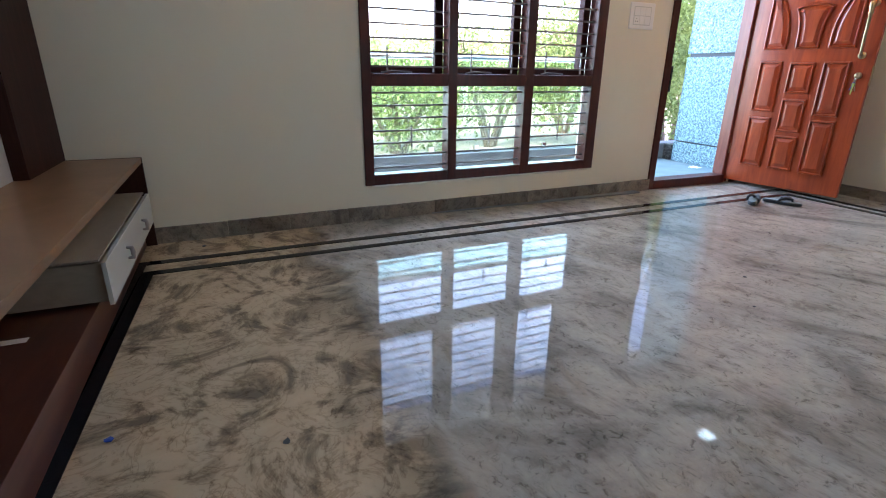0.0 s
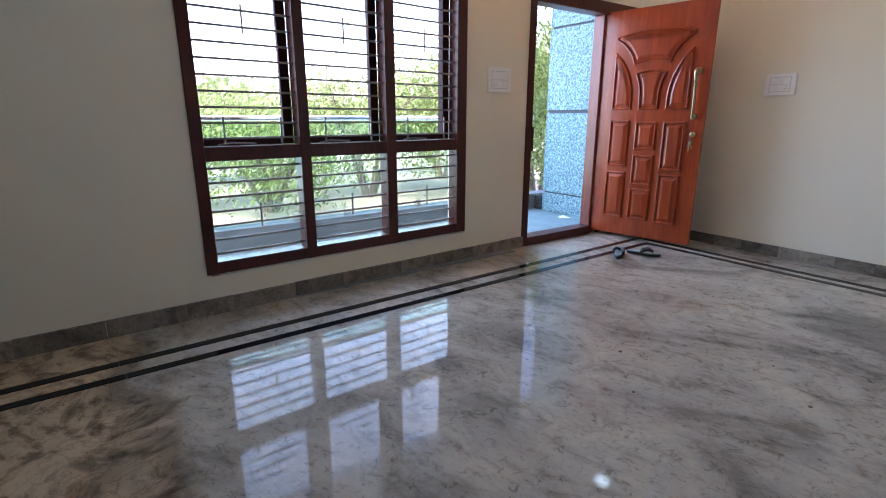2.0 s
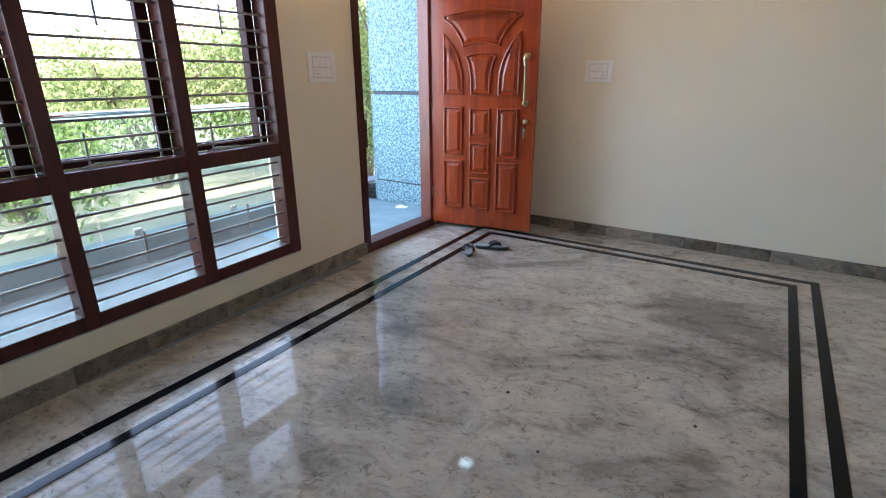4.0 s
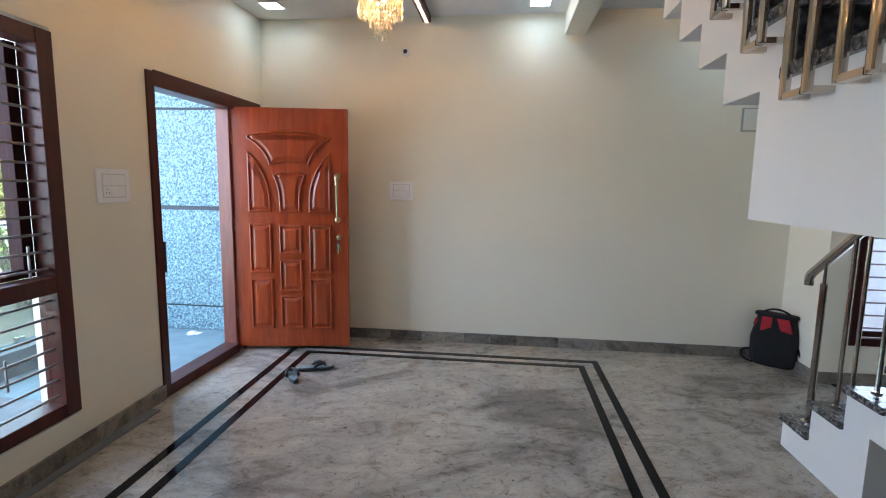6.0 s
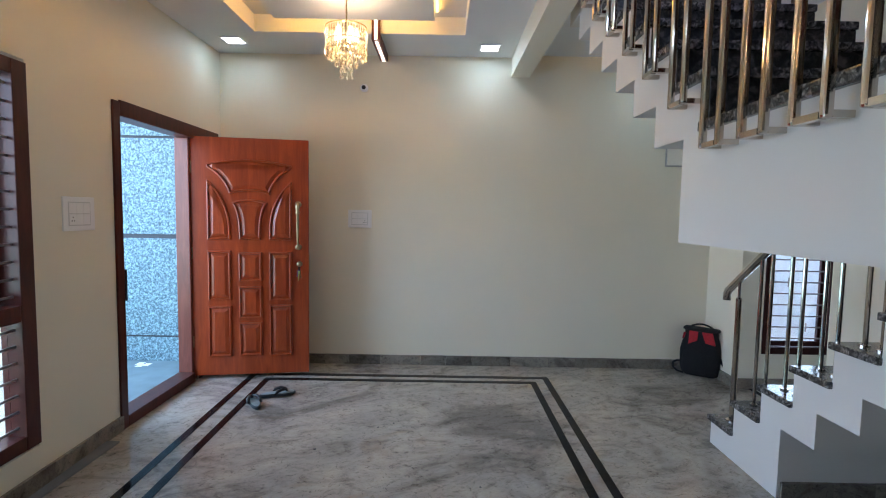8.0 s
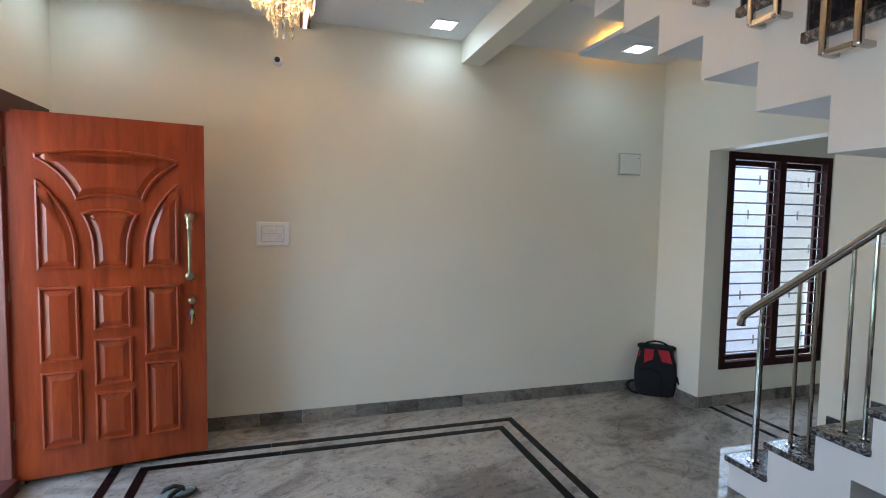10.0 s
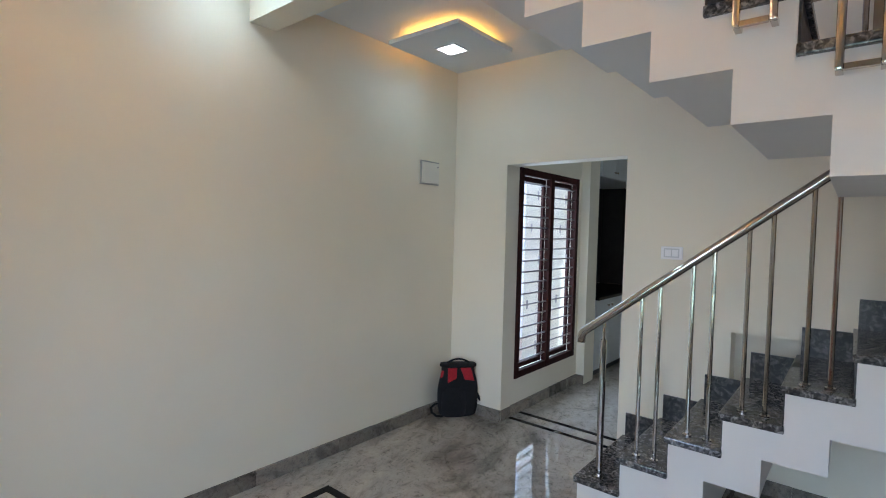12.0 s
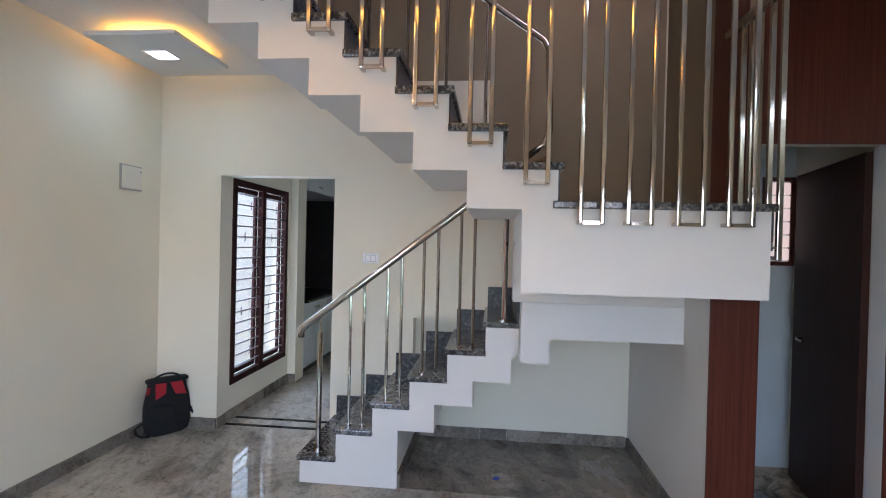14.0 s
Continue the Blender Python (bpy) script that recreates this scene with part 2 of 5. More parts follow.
BEIGE = wood("pale_beige_board", (0.42, 0.35, 0.27), (0.55, 0.47, 0.37), 0.45, (3, 1, 9), 0.0)
GREY_PLASTIC = material("grey_plastic", (0.42, 0.40, 0.37), 0.5, vary=0.02)
TREAD = speckled_granite("speckled_granite", (0.045, 0.041, 0.040), (0.26, 0.24, 0.23), 85, 0.14)
TREAD_DARK = speckled_granite("dark_speckled_granite", (0.016, 0.015, 0.015), (0.10, 0.094, 0.088), 55, 0.35)
TEAK = wood("polished_teak", (0.255, 0.030, 0.007), (0.47, 0.076, 0.016), 0.30, (9, 9, 1.0), 0.28)
FRAME_WOOD = wood("dark_red_wood", (0.044, 0.007, 0.0045), (0.095, 0.0165, 0.009), 0.38, (10, 10, 1.5), 0.1, spec=0.3)
SASH_WOOD = wood("dark_sash_wood", (0.024, 0.006, 0.005), (0.050, 0.012, 0.010), 0.6, (10, 10, 1.5), 0.0, spec=0.15)
LAMINATE = wood("red_brown_laminate", (0.078, 0.016, 0.009), (0.15, 0.033, 0.017), 0.45, (26, 26, 0.8), 0.0, groove=9.0, spec=0.25)
WENGE = wood("dark_laminate", (0.030, 0.010, 0.007), (0.056, 0.020, 0.014), 0.55, (22, 22, 1.0), 0.0, spec=0.15)
OAK = wood("brown_laminate", (0.20, 0.095, 0.045), (0.31, 0.155, 0.080), 0.38, (1.6, 1.1, 9), 0.1)
BOARD = wood("red_brown_board", (0.075, 0.022, 0.014), (0.13, 0.042, 0.026), 0.35, (8, 1.2, 8), 0.15)
GLOSS_WHITE = material("white_laminate", (0.72, 0.72, 0.70), 0.25, vary=0.02, coat=0.3)
PLASTIC = material("switch_plastic", (0.90, 0.88, 0.87), 0.35, vary=0.01)
STEEL = material("polished_steel", (0.56, 0.50, 0.44), 0.11, 1.0, vary=0.05, scale=25)
IRON = material("painted_iron_bar", (0.32, 0.29, 0.28), 0.4, 0.2, vary=0.1, scale=30)
BRONZE = material("antique_brass", (0.50, 0.40, 0.24), 0.3, 1.0, vary=0.12, scale=50)
BLACK = material("black_plastic", (0.012, 0.012, 0.013), 0.45, vary=0.2, scale=20)
FABRIC = material("black_fabric", (0.006, 0.006, 0.007), 0.9, vary=0.3, scale=60, bump=0.5, bump_scale=400)
RED_FABRIC = material("red_fabric", (0.42, 0.010, 0.018), 0.75, vary=0.15, scale=60, bump=0.4, bump_scale=400)
FOOTBED = material("grey_footbed", (0.20, 0.24, 0.24), 0.6, vary=0.15, scale=40, bump=0.2)
RUBBER = material("slipper_rubber", (0.035, 0.045, 0.05), 0.6, vary=0.2, scale=40, bump=0.2)
CLAD = speckled_granite("rough_stone_cladding", (0.07, 0.15, 0.19), (0.23, 0.39, 0.47), 95, 0.7, 0.8, 0.36, 0.56)
JOINT = material("dark_joint", (0.06, 0.07, 0.08), 0.8)
CONCRETE = material("grey_concrete", (0.17, 0.18, 0.19), 0.8, vary=0.18, scale=4, bump=0.3, bump_scale=60)
TERRACE = material("terrace_floor", (0.15, 0.22, 0.25), 0.6, vary=0.15, scale=5)
DUST = material("dry_earth", (0.42, 0.33, 0.25), 0.95, vary=0.22, scale=1.2, bump=0.5, bump_scale=8)
BARK = material("bark", (0.16, 0.12, 0.09), 0.9, vary=0.3, scale=12, bump=0.6, bump_scale=40)
PANE = glass("window_glass", (0.97, 0.99, 0.98))
LAMP = glow("led_panel", (0.86, 0.96, 1.0), 1.4)
COVE = glow("warm_led_strip", (1.0, 0.54, 0.09), 1.4)
BULB = glow("warm_bulb", (1.0, 0.78, 0.45), 1.3)
STRIP = glow("warm_white_strip", (1.0, 0.82, 0.55), 0.6)
TILE = material("pale_bathroom_tile", (0.62, 0.66, 0.66), 0.25, vary=0.06, scale=3)
LAMP_W = 0.15
LOUVRE = glow("lit_louvre_glass", (1.0, 0.85, 0.75), 0.06)
UPPER_TAUPE = material("upper_wall_taupe", (0.27, 0.20, 0.125), 0.6, vary=0.03, scale=1.2, bump=0.05, bump_scale=60)
NEIGHBOUR = material("pale_blue_wall_paint", (0.78, 0.85, 0.87), 0.8, vary=0.05)
CABINET = material("pale_grey_laminate", (0.55, 0.58, 0.58), 0.35, vary=0.03)
SPLASH = material("dark_tile_splashback", (0.03, 0.028, 0.028), 0.5, vary=0.2, scale=8, spec=0.2)


def leaf_material(name, a, b):
    m = bpy.data.materials.new(name)
    m.use_nodes = True
    n, l = m.node_tree.nodes, m.node_tree.links
    p = n["Principled BSDF"]
    geo = n.new("ShaderNodeNewGeometry")
    r = ramp_node(n, [(0.0, a), (1.0, b)])
    l.new(geo.outputs["Random Per Island"], r.inputs[0]), l.new(r.outputs[0], p.inputs["Base Color"])
    p.inputs["Roughness"].default_value = 0.6
    p.inputs["Subsurface Weight"].default_value = 0.0
    tl, mx = n.new("ShaderNodeBsdfTranslucent"), n.new("ShaderNodeMixShader")
    l.new(r.outputs[0], tl.inputs[0])
    mx.inputs[0].default_value = 0.4
    l.new(p.outputs[0], mx.inputs[1]), l.new(tl.outputs[0], mx.inputs[2]), l.new(mx.outputs[0], n["Material Output"].inputs[0])
    return m


LEAF = leaf_material("leaf_green", (0.14, 0.20, 0.055), (0.31, 0.39, 0.13))
LEAF2 = leaf_material("far_leaf", (0.12, 0.17, 0.06), (0.24, 0.30, 0.11))


def crystal_material():
    m = bpy.data.materials.new("crystal")
    m.use_nodes = True
    b = m.node_tree.nodes["Principled BSDF"]
    b.inputs["Base Color"].default_value = (0.97, 0.87, 0.68, 1)
    b.inputs["Roughness"].default_value = 0.05
    b.inputs["Transmission Weight"].default_value = 0.85
    b.inputs["IOR"].default_value = 1.5
    return m


CRYSTAL = crystal_material()

# ---- mesh helpers ----


def link(name, bm, mat, parent=None, label="", smooth=False):
    me = bpy.data.meshes.new(name)
    bm.normal_update()
    bm.to_mesh(me)
    bm.free()
    if smooth:
        me.shade_smooth()
    for k in (mat if isinstance(mat, (list, tuple)) else [mat]):
        me.materials.append(k)
    ob = new(name, me)
    if parent is not None:
        ob.parent = parent
        ob.matrix_parent_inverse = Matrix.Translation(-parent.location) if parent.type == "EMPTY" else Matrix()
    if label:
        ob["label"] = label
    return ob


def part(name, bm, mat, parent, label="", smooth=False):
    return link(name, bm, mat, parent, label, smooth)


def box(bm, x0, x1, y0, y1, z0, z1, bevel=0.0):
    v = [bm.verts.new(p) for p in ((x0, y0, z0), (x1, y0, z0), (x1, y1, z0), (x0, y1, z0), (x0, y0, z1), (x1, y0, z1), (x1, y1, z1), (x0, y1, z1))]
    f = [bm.faces.new([v[i] for i in q]) for q in ((0, 3, 2, 1), (4, 5, 6, 7), (0, 1, 5, 4), (1, 2, 6, 5), (2, 3, 7, 6), (3, 0, 4, 7))]
    if bevel:
        es = list({e for q in f for e in q.edges})
        bmesh.ops.bevel(bm, geom=es, offset=bevel, segments=2, affect="EDGES", profile=0.6)
    return bm


def a_box(*dims, bevel=0.0):
    return box(bmesh.new(), *dims, bevel=bevel)


def boxes(*rows):
    bm = bmesh.new()
    for r in rows:
        box(bm, *r)
    return bm


def tube(bm, pts, r, seg=10, caps=True):
    """A round tube through the points, with mitred bends."""
    pts = [Vector(p) for p in pts]
    rings = []
    for i, p in enumerate(pts):
        a = (p - pts[i - 1]).normalized() if i else (pts[1] - p).normalized()
        b = (pts[i + 1] - p).normalized() if i < len(pts) - 1 else a
        d = (a + b).normalized()
        k = 1 / max(0.5, d.dot(a))
        ref = Vector((0, 0, 1)) if abs(d.z) < 0.9 else Vector((1, 0, 0))
        u = d.cross(ref).normalized()
        w = u.cross(d).normalized()
        rr = r[i] if isinstance(r, (list, tuple)) else r
        rings.append([bm.verts.new(p + (u * math.cos(2 * math.pi * s / seg) + w * math.sin(2 * math.pi * s / seg) * k) * rr) for s in range(seg)])
    for q0, q1 in zip(rings, rings[1:]):
        best = min(range(seg), key=lambda o: sum((q0[s].co - q1[(s + o) % seg].co).length for s in range(seg)))
        for s in range(seg):
            bm.faces.new((q0[s], q0[(s + 1) % seg], q1[(s + 1 + best) % seg], q1[(s + best) % seg]))
    if caps:
        bm.faces.new(rings[0][::-1]), bm.faces.new(rings[-1])
    bmesh.ops.recalc_face_normals(bm, faces=bm.faces[:])
    return bm


def prism(bm, poly, y0, y1):
    """An outline in x and z, drawn out along y."""
    a = [bm.verts.new((x, y0, z)) for x, z in poly]
    b = [bm.verts.new((x, y1, z)) for x, z in poly]
    k = len(poly)
    bm.faces.new(a), bm.faces.new(b[::-1])
    for i in range(k):
        bm.faces.new((a[i], b[i], b[(i + 1) % k], a[(i + 1) % k]))
    bmesh.ops.recalc_face_normals(bm, faces=bm.faces[:])
    return bm


def inset_poly(pts, d):
    """A closed outline (counter-clockwise) moved inwards by d."""
    out, k = [], len(pts)
    for i in range(k):
        p, a, b = Vector(pts[i]), Vector(pts[i - 1]), Vector(pts[(i + 1) % k])
        e1, e2 = (p - a).normalized(), (b - p).normalized()
        n1, n2 = Vector((-e1.y, e1.x)), Vector((-e2.y, e2.x))
        n = (n1 + n2).normalized()
        out.append(tuple(p + n * d / max(0.35, n.dot(n1))))
    return out


def thing(name, at, label, category, group="", kind=""):
    ob = new(name)
    ob.location = at
    ob.empty_display_size = 0.1
    return tagged(ob, label, category, group, kind)


def structure(name, bm, mat, label, category):
    return tagged(link(name, bm, mat), label, category, kind="structure")

# ---- the large structure ----
XE, YN, YS, XW, ZC = 5.12, 3.645, -1.04, -0.83, 2.94   # east wall, window wall, stair wall, west wall, ceiling
T = 0.23

floor = structure("floor", a_box(XW - T, XE + T, -4.6, YN + T, -0.12, 0.0), FLOOR, "polished grey and beige swirling granite floor", "floor")

# window wall with the openings of window and front door
WX0, WX1, WZ0, WZ1 = 0.93, 2.885, 0.232, 2.205
DX0, DX1, DZ1 = 3.575, 4.62, 2.165
wall_north = structure("wall_north", boxes(
    (XW - T, XE + T, YN, YN + T, 3.2, 6.0), (XW - T, WX0, YN, YN + T, 0, 3.2), (WX0, WX1, YN, YN + T, 0, WZ0), (WX0, WX1, YN, YN + T, WZ1, 3.2),
    (WX1, DX0, YN, YN + T, 0, 3.2), (DX0, DX1, YN, YN + T, DZ1, 3.2), (DX1, DX1 + 0.16, YN, YN + 0.128, 0, 3.2), (DX1, DX1 + 0.16, YN + 0.128, YN + T, DZ1, 3.2), (DX1 + 0.16, XE + T, YN, YN + T, 0, 3.2)), PAINT,
    "cream painted wall with window and front door openings", "wall")
wall_east = structure("wall_east", a_box(XE, XE + T, -1.27, YN, 0, 6.0), PAINT, "plain cream painted wall", "wall")
KX0, KX1, KZ = 3.605, 4.58, 2.128
wall_south = structure("wall_south", boxes(
    (KX1, XE, YS - 0.15, YS, 0, 6.0), (KX0, KX1, YS - 0.15, YS, KZ, 6.0), (2.93, KX0, YS - 0.15, YS, 0, 6.0), (0.98, 2.93, YS - 0.15, YS, 1.0, 6.0), (0.98, 2.93, -1.33, -1.192, 0, 1.0)), PAINT,
    "cream painted stair wall with an open kitchen doorway", "wall")
wall_west = structure("wall_west", a_box(XW - T, XW, -4.6, YN, 0, 3.2), PAINT, "cream painted wall behind the television unit", "wall")
wall_stair_end = structure("wall_stair_end", a_box(0.98, 1.2, -1.19, 0.262, 0, 1.385), WHITE,
                           "white wall closing the space under the stairs", "wall")
# taupe faces, darker than the cream and white walls they continue
structure("wall_upper", boxes((0.95, 1.02, YS, 0.2, 1.385, 6.0), (1.036, 2.35, YS, YS + 0.008, 1.95, 5.8), (2.35, 3.78, YS, YS + 0.008, 2.9, 5.8)), UPPER_TAUPE, "taupe wall face beside the upper stair flight", "wall")
ZL = 2.16
wall_bath = structure("wall_bathroom", boxes((0.2, 0.33, 0.09, 0.2, 0, 3.2), (0.33, 0.95, 0.09, 0.2, ZL, 3.2), (0.0, 0.1, -1.9, 0.09, 0, 3.2), (0.1, 0.2, 0.09, 0.2, ZL, 3.2)), PAINT,
                      "wall with a narrow bathroom doorway", "wall")
structure("wall_bathroom_back", a_box(0.1, 0.98, -1.1, -1.0, 0, 3.2), TILE, "pale tiled bathroom wall", "wall")
structure("wall_passage", a_box(XW, 0.0, -1.95, -1.8, 0, 3.2), PAINT, "plain cream wall closing the passage", "wall")
for nm, dims in (("wall_cladding", (0.335, 0.952, 0.2, 0.212, ZL - 0.01, 3.2)), ("wall_cladding", (0.2, 0.332, 0.2, 0.212, 0, 3.2)),
                 ("wall_cladding", (0.975, 1.206, 0.262, 0.276, 0, 1.385)), ("wall_cladding", (1.02, 1.034, -0.19, 0.19, 1.8, 3.6))):
    structure(nm, a_box(*dims), LAMINATE, "red-brown grooved wood laminate cladding", "cladding")

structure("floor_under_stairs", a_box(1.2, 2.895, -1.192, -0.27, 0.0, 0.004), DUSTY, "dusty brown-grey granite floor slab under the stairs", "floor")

# ceilings: the hall with its tray, the strip over the stair foot, the rooms behind
TX0, TX1, TY0, TY1 = 1.9, 4.55, 1.37, 3.10
IX0, IX1, IY0, IY1 = 2.1, 4.38, 1.62, 2.88
structure("ceiling", boxes(
    (XW, TX0, 0.91, YN, ZC, 3.2), (TX1, XE, 0.91, YN, ZC, 3.2), (TX0, TX1, 0.91, TY0, ZC, 3.2), (TX0, TX1, TY1, YN, ZC, 3.2),
    (TX0, TX1, TY0, TY1, 3.08, 3.2), (IX0, IX1, IY0, IY1, 2.985, 3.0795)), CEIL, "white false ceiling with a recessed lit tray", "ceiling")
structure("ceiling_stair", boxes((3.78, XE, YS, 0.74, ZC + 0.02, 3.16), (XW, 0.95, -4.6, 0.74, ZC, 3.2), (0.95, XE, -4.6, YS - 0.15, ZC, 3.2)), CEIL,
          "plain white ceiling beside the stairwell", "ceiling")
structure("beam", a_box(XW, XE, 0.74, 0.91, 2.76, 3.2), PAINT, "cream painted ceiling beam", "beam")
structure("roof", boxes((0.7, XE + T, -1.27, 1.1, 5.8, 6.0), (0.95, XE, 0.74, 0.91, 3.2, 6.0), (XW - T, XE + T, 0.91, YN + T, 6.0, 6.2), (XW - T, XE + T, 0.91, YN, 3.2, 3.35), (XW - T, XE + T, -4.7, YS - 0.15, 3.2, 3.35),
                        (XW - T, 0.95, YS - 0.15, 0.91, 3.2, 3.35)), WHITE, "white slab over the house", "roof")

# unseen mass over and behind the kitchen, added to shade the neighbour's wall
structure("wall_upper_storey", boxes((XW - T, XE + T, -4.7, YS - 0.152, 3.352, 6.0), (XW - T, XE + T, -11.0, -4.702, -0.6, 8.0)), WHITE, "unseen plain white house mass added to keep sun off the neighbouring wall", "wall")

# kitchen behind the doorway
structure("wall_kitchen_east", boxes(
    (4.59, 4.75, -1.25, -1.19, 0, 3.0), (4.59, 4.75, -2.41, -1.25, 0, 0.31), (4.59, 4.75, -2.41, -1.25, 2.135, 3.0), (4.59, 4.75, -2.5, -2.41, 0, 3.0), (4.50, 5.25, -2.74, -2.5, 0, 3.0), (5.1, 5.25, -4.3, -2.74, 0, 3.0)), PAINT, "cream kitchen wall with a tall window", "wall")
structure("wall_kitchen_back", boxes((2.0, 5.1, -4.45, -4.3, 0, 3.0), (2.0, 2.15, -4.3, YS - 0.15, 0, 3.0)), PAINT, "plain kitchen wall", "wall")
structure("splashback", a_box(5.09, 5.1, -4.3, -2.75, 0.903, 2.2), SPLASH, "dark tiled kitchen splashback", "splashback")
structure("splashback", a_box(2.16, 5.088, -4.2995, -4.291, 0.903, 2.2), SPLASH, "dark tiled kitchen splashback", "splashback")


def kitchen_unit(y0, y1):
    u = thing("kitchen_cabinet", (4.8, y0, 0), "pale grey laminate kitchen base cabinet with two doors", "cabinet", "kitchen cabinets")
    part("body", a_box(4.52, 5.089, y0, y1, 0.08, 0.86), CABINET, u)
    part("plinth", a_box(4.56, 5.089, y0, y1, 0, 0.08), BLACK, u)
    mid = (y0 + y1) / 2
    for a, b in ((y0 + 0.004, mid - 0.002), (mid + 0.002, y1 - 0.004)):
        d = part("door", a_box(4.50, 4.52, a, b, 0.09, 0.855, bevel=0.003), CABINET, u)
        c = b - 0.05 if a < mid - 0.1 else a + 0.05
        bm = bmesh.new()
        tube(bm, ((4.50, c, 0.78), (4.485, c, 0.78), (4.475, c, 0.78)), [0.006, 0.012, 0.010], 10)
        part("knob", bm, STEEL, d, "chrome knob", smooth=True)


for y0 in (-3.52, -4.29):
    kitchen_unit(y0, y0 + 0.765)
worktop = tagged(link("worktop", a_box(4.46, 5.088, -4.298, -2.742, 0.862, 0.902, bevel=0.006), BLACK_STONE), "black granite kitchen worktop on cabinets", "worktop")
for y0 in (-3.52, -4.29):
    u = thing("wall_cabinet", (4.8, y0, 2.2), "pale grey kitchen wall cabinet", "cabinet", "kitchen wall cabinets")
    part("body", a_box(4.5, 5.099, y0, y0 + 0.765, 2.201, ZC - 0.001), CABINET, u)
    for k in (0, 1):
        d = part("door", a_box(4.482, 4.5, y0 + 0.004 + 0.381 * k, y0 + 0.381 + 0.381 * k, 2.205, ZC - 0.01, bevel=0.003), CABINET, u)
        c = y0 + 0.35 + 0.066 * k
        bm = bmesh.new()
        tube(bm, ((4.482, c, 2.27), (4.468, c, 2.27), (4.458, c, 2.27)), [0.006, 0.012, 0.010], 10)
        part("knob", bm, STEEL, d, "chrome knob", smooth=True)

# black inlay strips in the floor: a double frame round the hall and a pair at the kitchen door
strips = thing("floor_inlay", (2, 2, 0), "black granite inlay strips let into the floor", "floor inlay", kind="structure")


def strip(x0, x1, y0, y1):
    bm = a_box(x0, x1, y0, y1, -0.01, 0.0035)
    for q in bm.verts:
        if q.co.x < -0.2:
            q.co.x += 0.034 * (min(q.co.y, 3.0) - 3.0)
        if q.co.y > 2.9:
            q.co.y -= 0.016 * (4.79 - q.co.x)
    part("strip", bm, BLACK_STONE, strips)


OX0, OX1, OY0, OY1 = -0.47, 4.79, 0.552, 3.235
NX0, NX1, NY0, NY1 = -0.42, 4.66, 0.682, 3.075
W = 0.052
for x0, x1, y0, y1, w in ((OX0, OX1, OY0, OY1, W), (NX0, NX1, NY0, NY1, W)):
    k = 6
    for i in range(k):
        a, b = x0 + (x1 - x0) * i / k, x0 + (x1 - x0) * (i + 1) / k
        strip(a + 0.001, b - 0.001, y1 - w, y1)
        if b > 2.4:
            strip(max(a, 2.4) + 0.001, b - 0.001, y0, y0 + w)
    for i in range(3):
        a, b = y0 + w + (y1 - y0 - 2 * w) * i / 3, y0 + w + (y1 - y0 - 2 * w) * (i + 1) / 3
        strip(x1 - w, x1, a + 0.001, b - 0.001)
        strip(x0 - 0.004, x0 + w + 0.004, a + 0.001, b - 0.001)
for y in (-1.19, -1.36):
    strip(KX0, KX1, y, y + 0.04)

# granite skirting, piece by piece
skirting = thing("baseboard", (2, 3, 0), "grey and brown granite skirting of cut pieces along the walls", "baseboard", kind="structure")


def skirt_run(a, b, fixed, axis, side, h=0.092, t=0.018):
    rnd = random.Random(int(abs(a * 100) + abs(fixed) * 777))
    p = a
    while p < b - 0.01:
        q = min(b, p + rnd.uniform(0.2, 0.42))
        if b - q < 0.1:
            q = b
        lo, hi = (fixed, fixed + t) if side > 0 else (fixed - t, fixed)
        hh = h + rnd.uniform(-0.0015, 0.0015)
        dims = (p + 0.0008, q - 0.0008, lo, hi, 0.0, hh) if axis == "x" else (lo, hi, p + 0.0008, q - 0.0008, 0.0, hh)
        part("skirting_piece", a_box(*dims), SKIRT, skirting)
        p = q


skirt_run(-0.4, DX0, YN, "x", -1, 0.098)
skirt_run(5.04, XE, YN, "x", -1)
skirt_run(YS, YN - 0.02, XE, "y", -1)
skirt_run(KX1, XE - 0.02, YS, "x", 1)
skirt_run(1.22, 2.9, -1.192, "x", 1)
skirt_run(-1.17, 0.25, 1.2, "y", 1)
skirt_run(-1.17, -0.28, 2.895, "y", -1)
skirt_run(-2.5, YS, 4.59, "y", -1)
skirt_run(4.50, 4.57, -2.5, "x", 1)

def askew(ob, squeeze=0.0):
    """The window wall runs out of square west of the front door."""
    for v in ob.data.vertices:
        v.co.x -= squeeze * 0.0128 * (WX1 - v.co.x)
        v.co.z += squeeze * 0.016 * (1.07 - v.co.z)
        v.co.y += 0.04 * min(0.0, v.co.x - 3.45)


# ---- hall window ----


def grille(win, x0, x1, z0, z1, y, n, axis="x", links=()):
    for i in range(n):
        z = z0 + (z1 - z0) * (i + 0.5) / n
        bm = bmesh.new()
        pts = ((x0, y, z), (x1, y, z)) if axis == "x" else ((y, x0, z), (y, x1, z))
        tube(bm, pts, 0.0072, 6)
        part("bar", bm, IRON, win, smooth=True)
    st = (z1 - z0) / n
    for u, k, m in links:
        x = x0 + (x1 - x0) * u
        za, zb = z0 + st * (k + 0.1), z0 + st * (k + m - 0.1)
        part("bar_link", a_box(x - 0.005, x + 0.005, y - 0.004, y + 0.004, za, zb) if axis == "x" else a_box(y - 0.004, y + 0.004, x - 0.005, x + 0.005, za, zb), IRON, win)


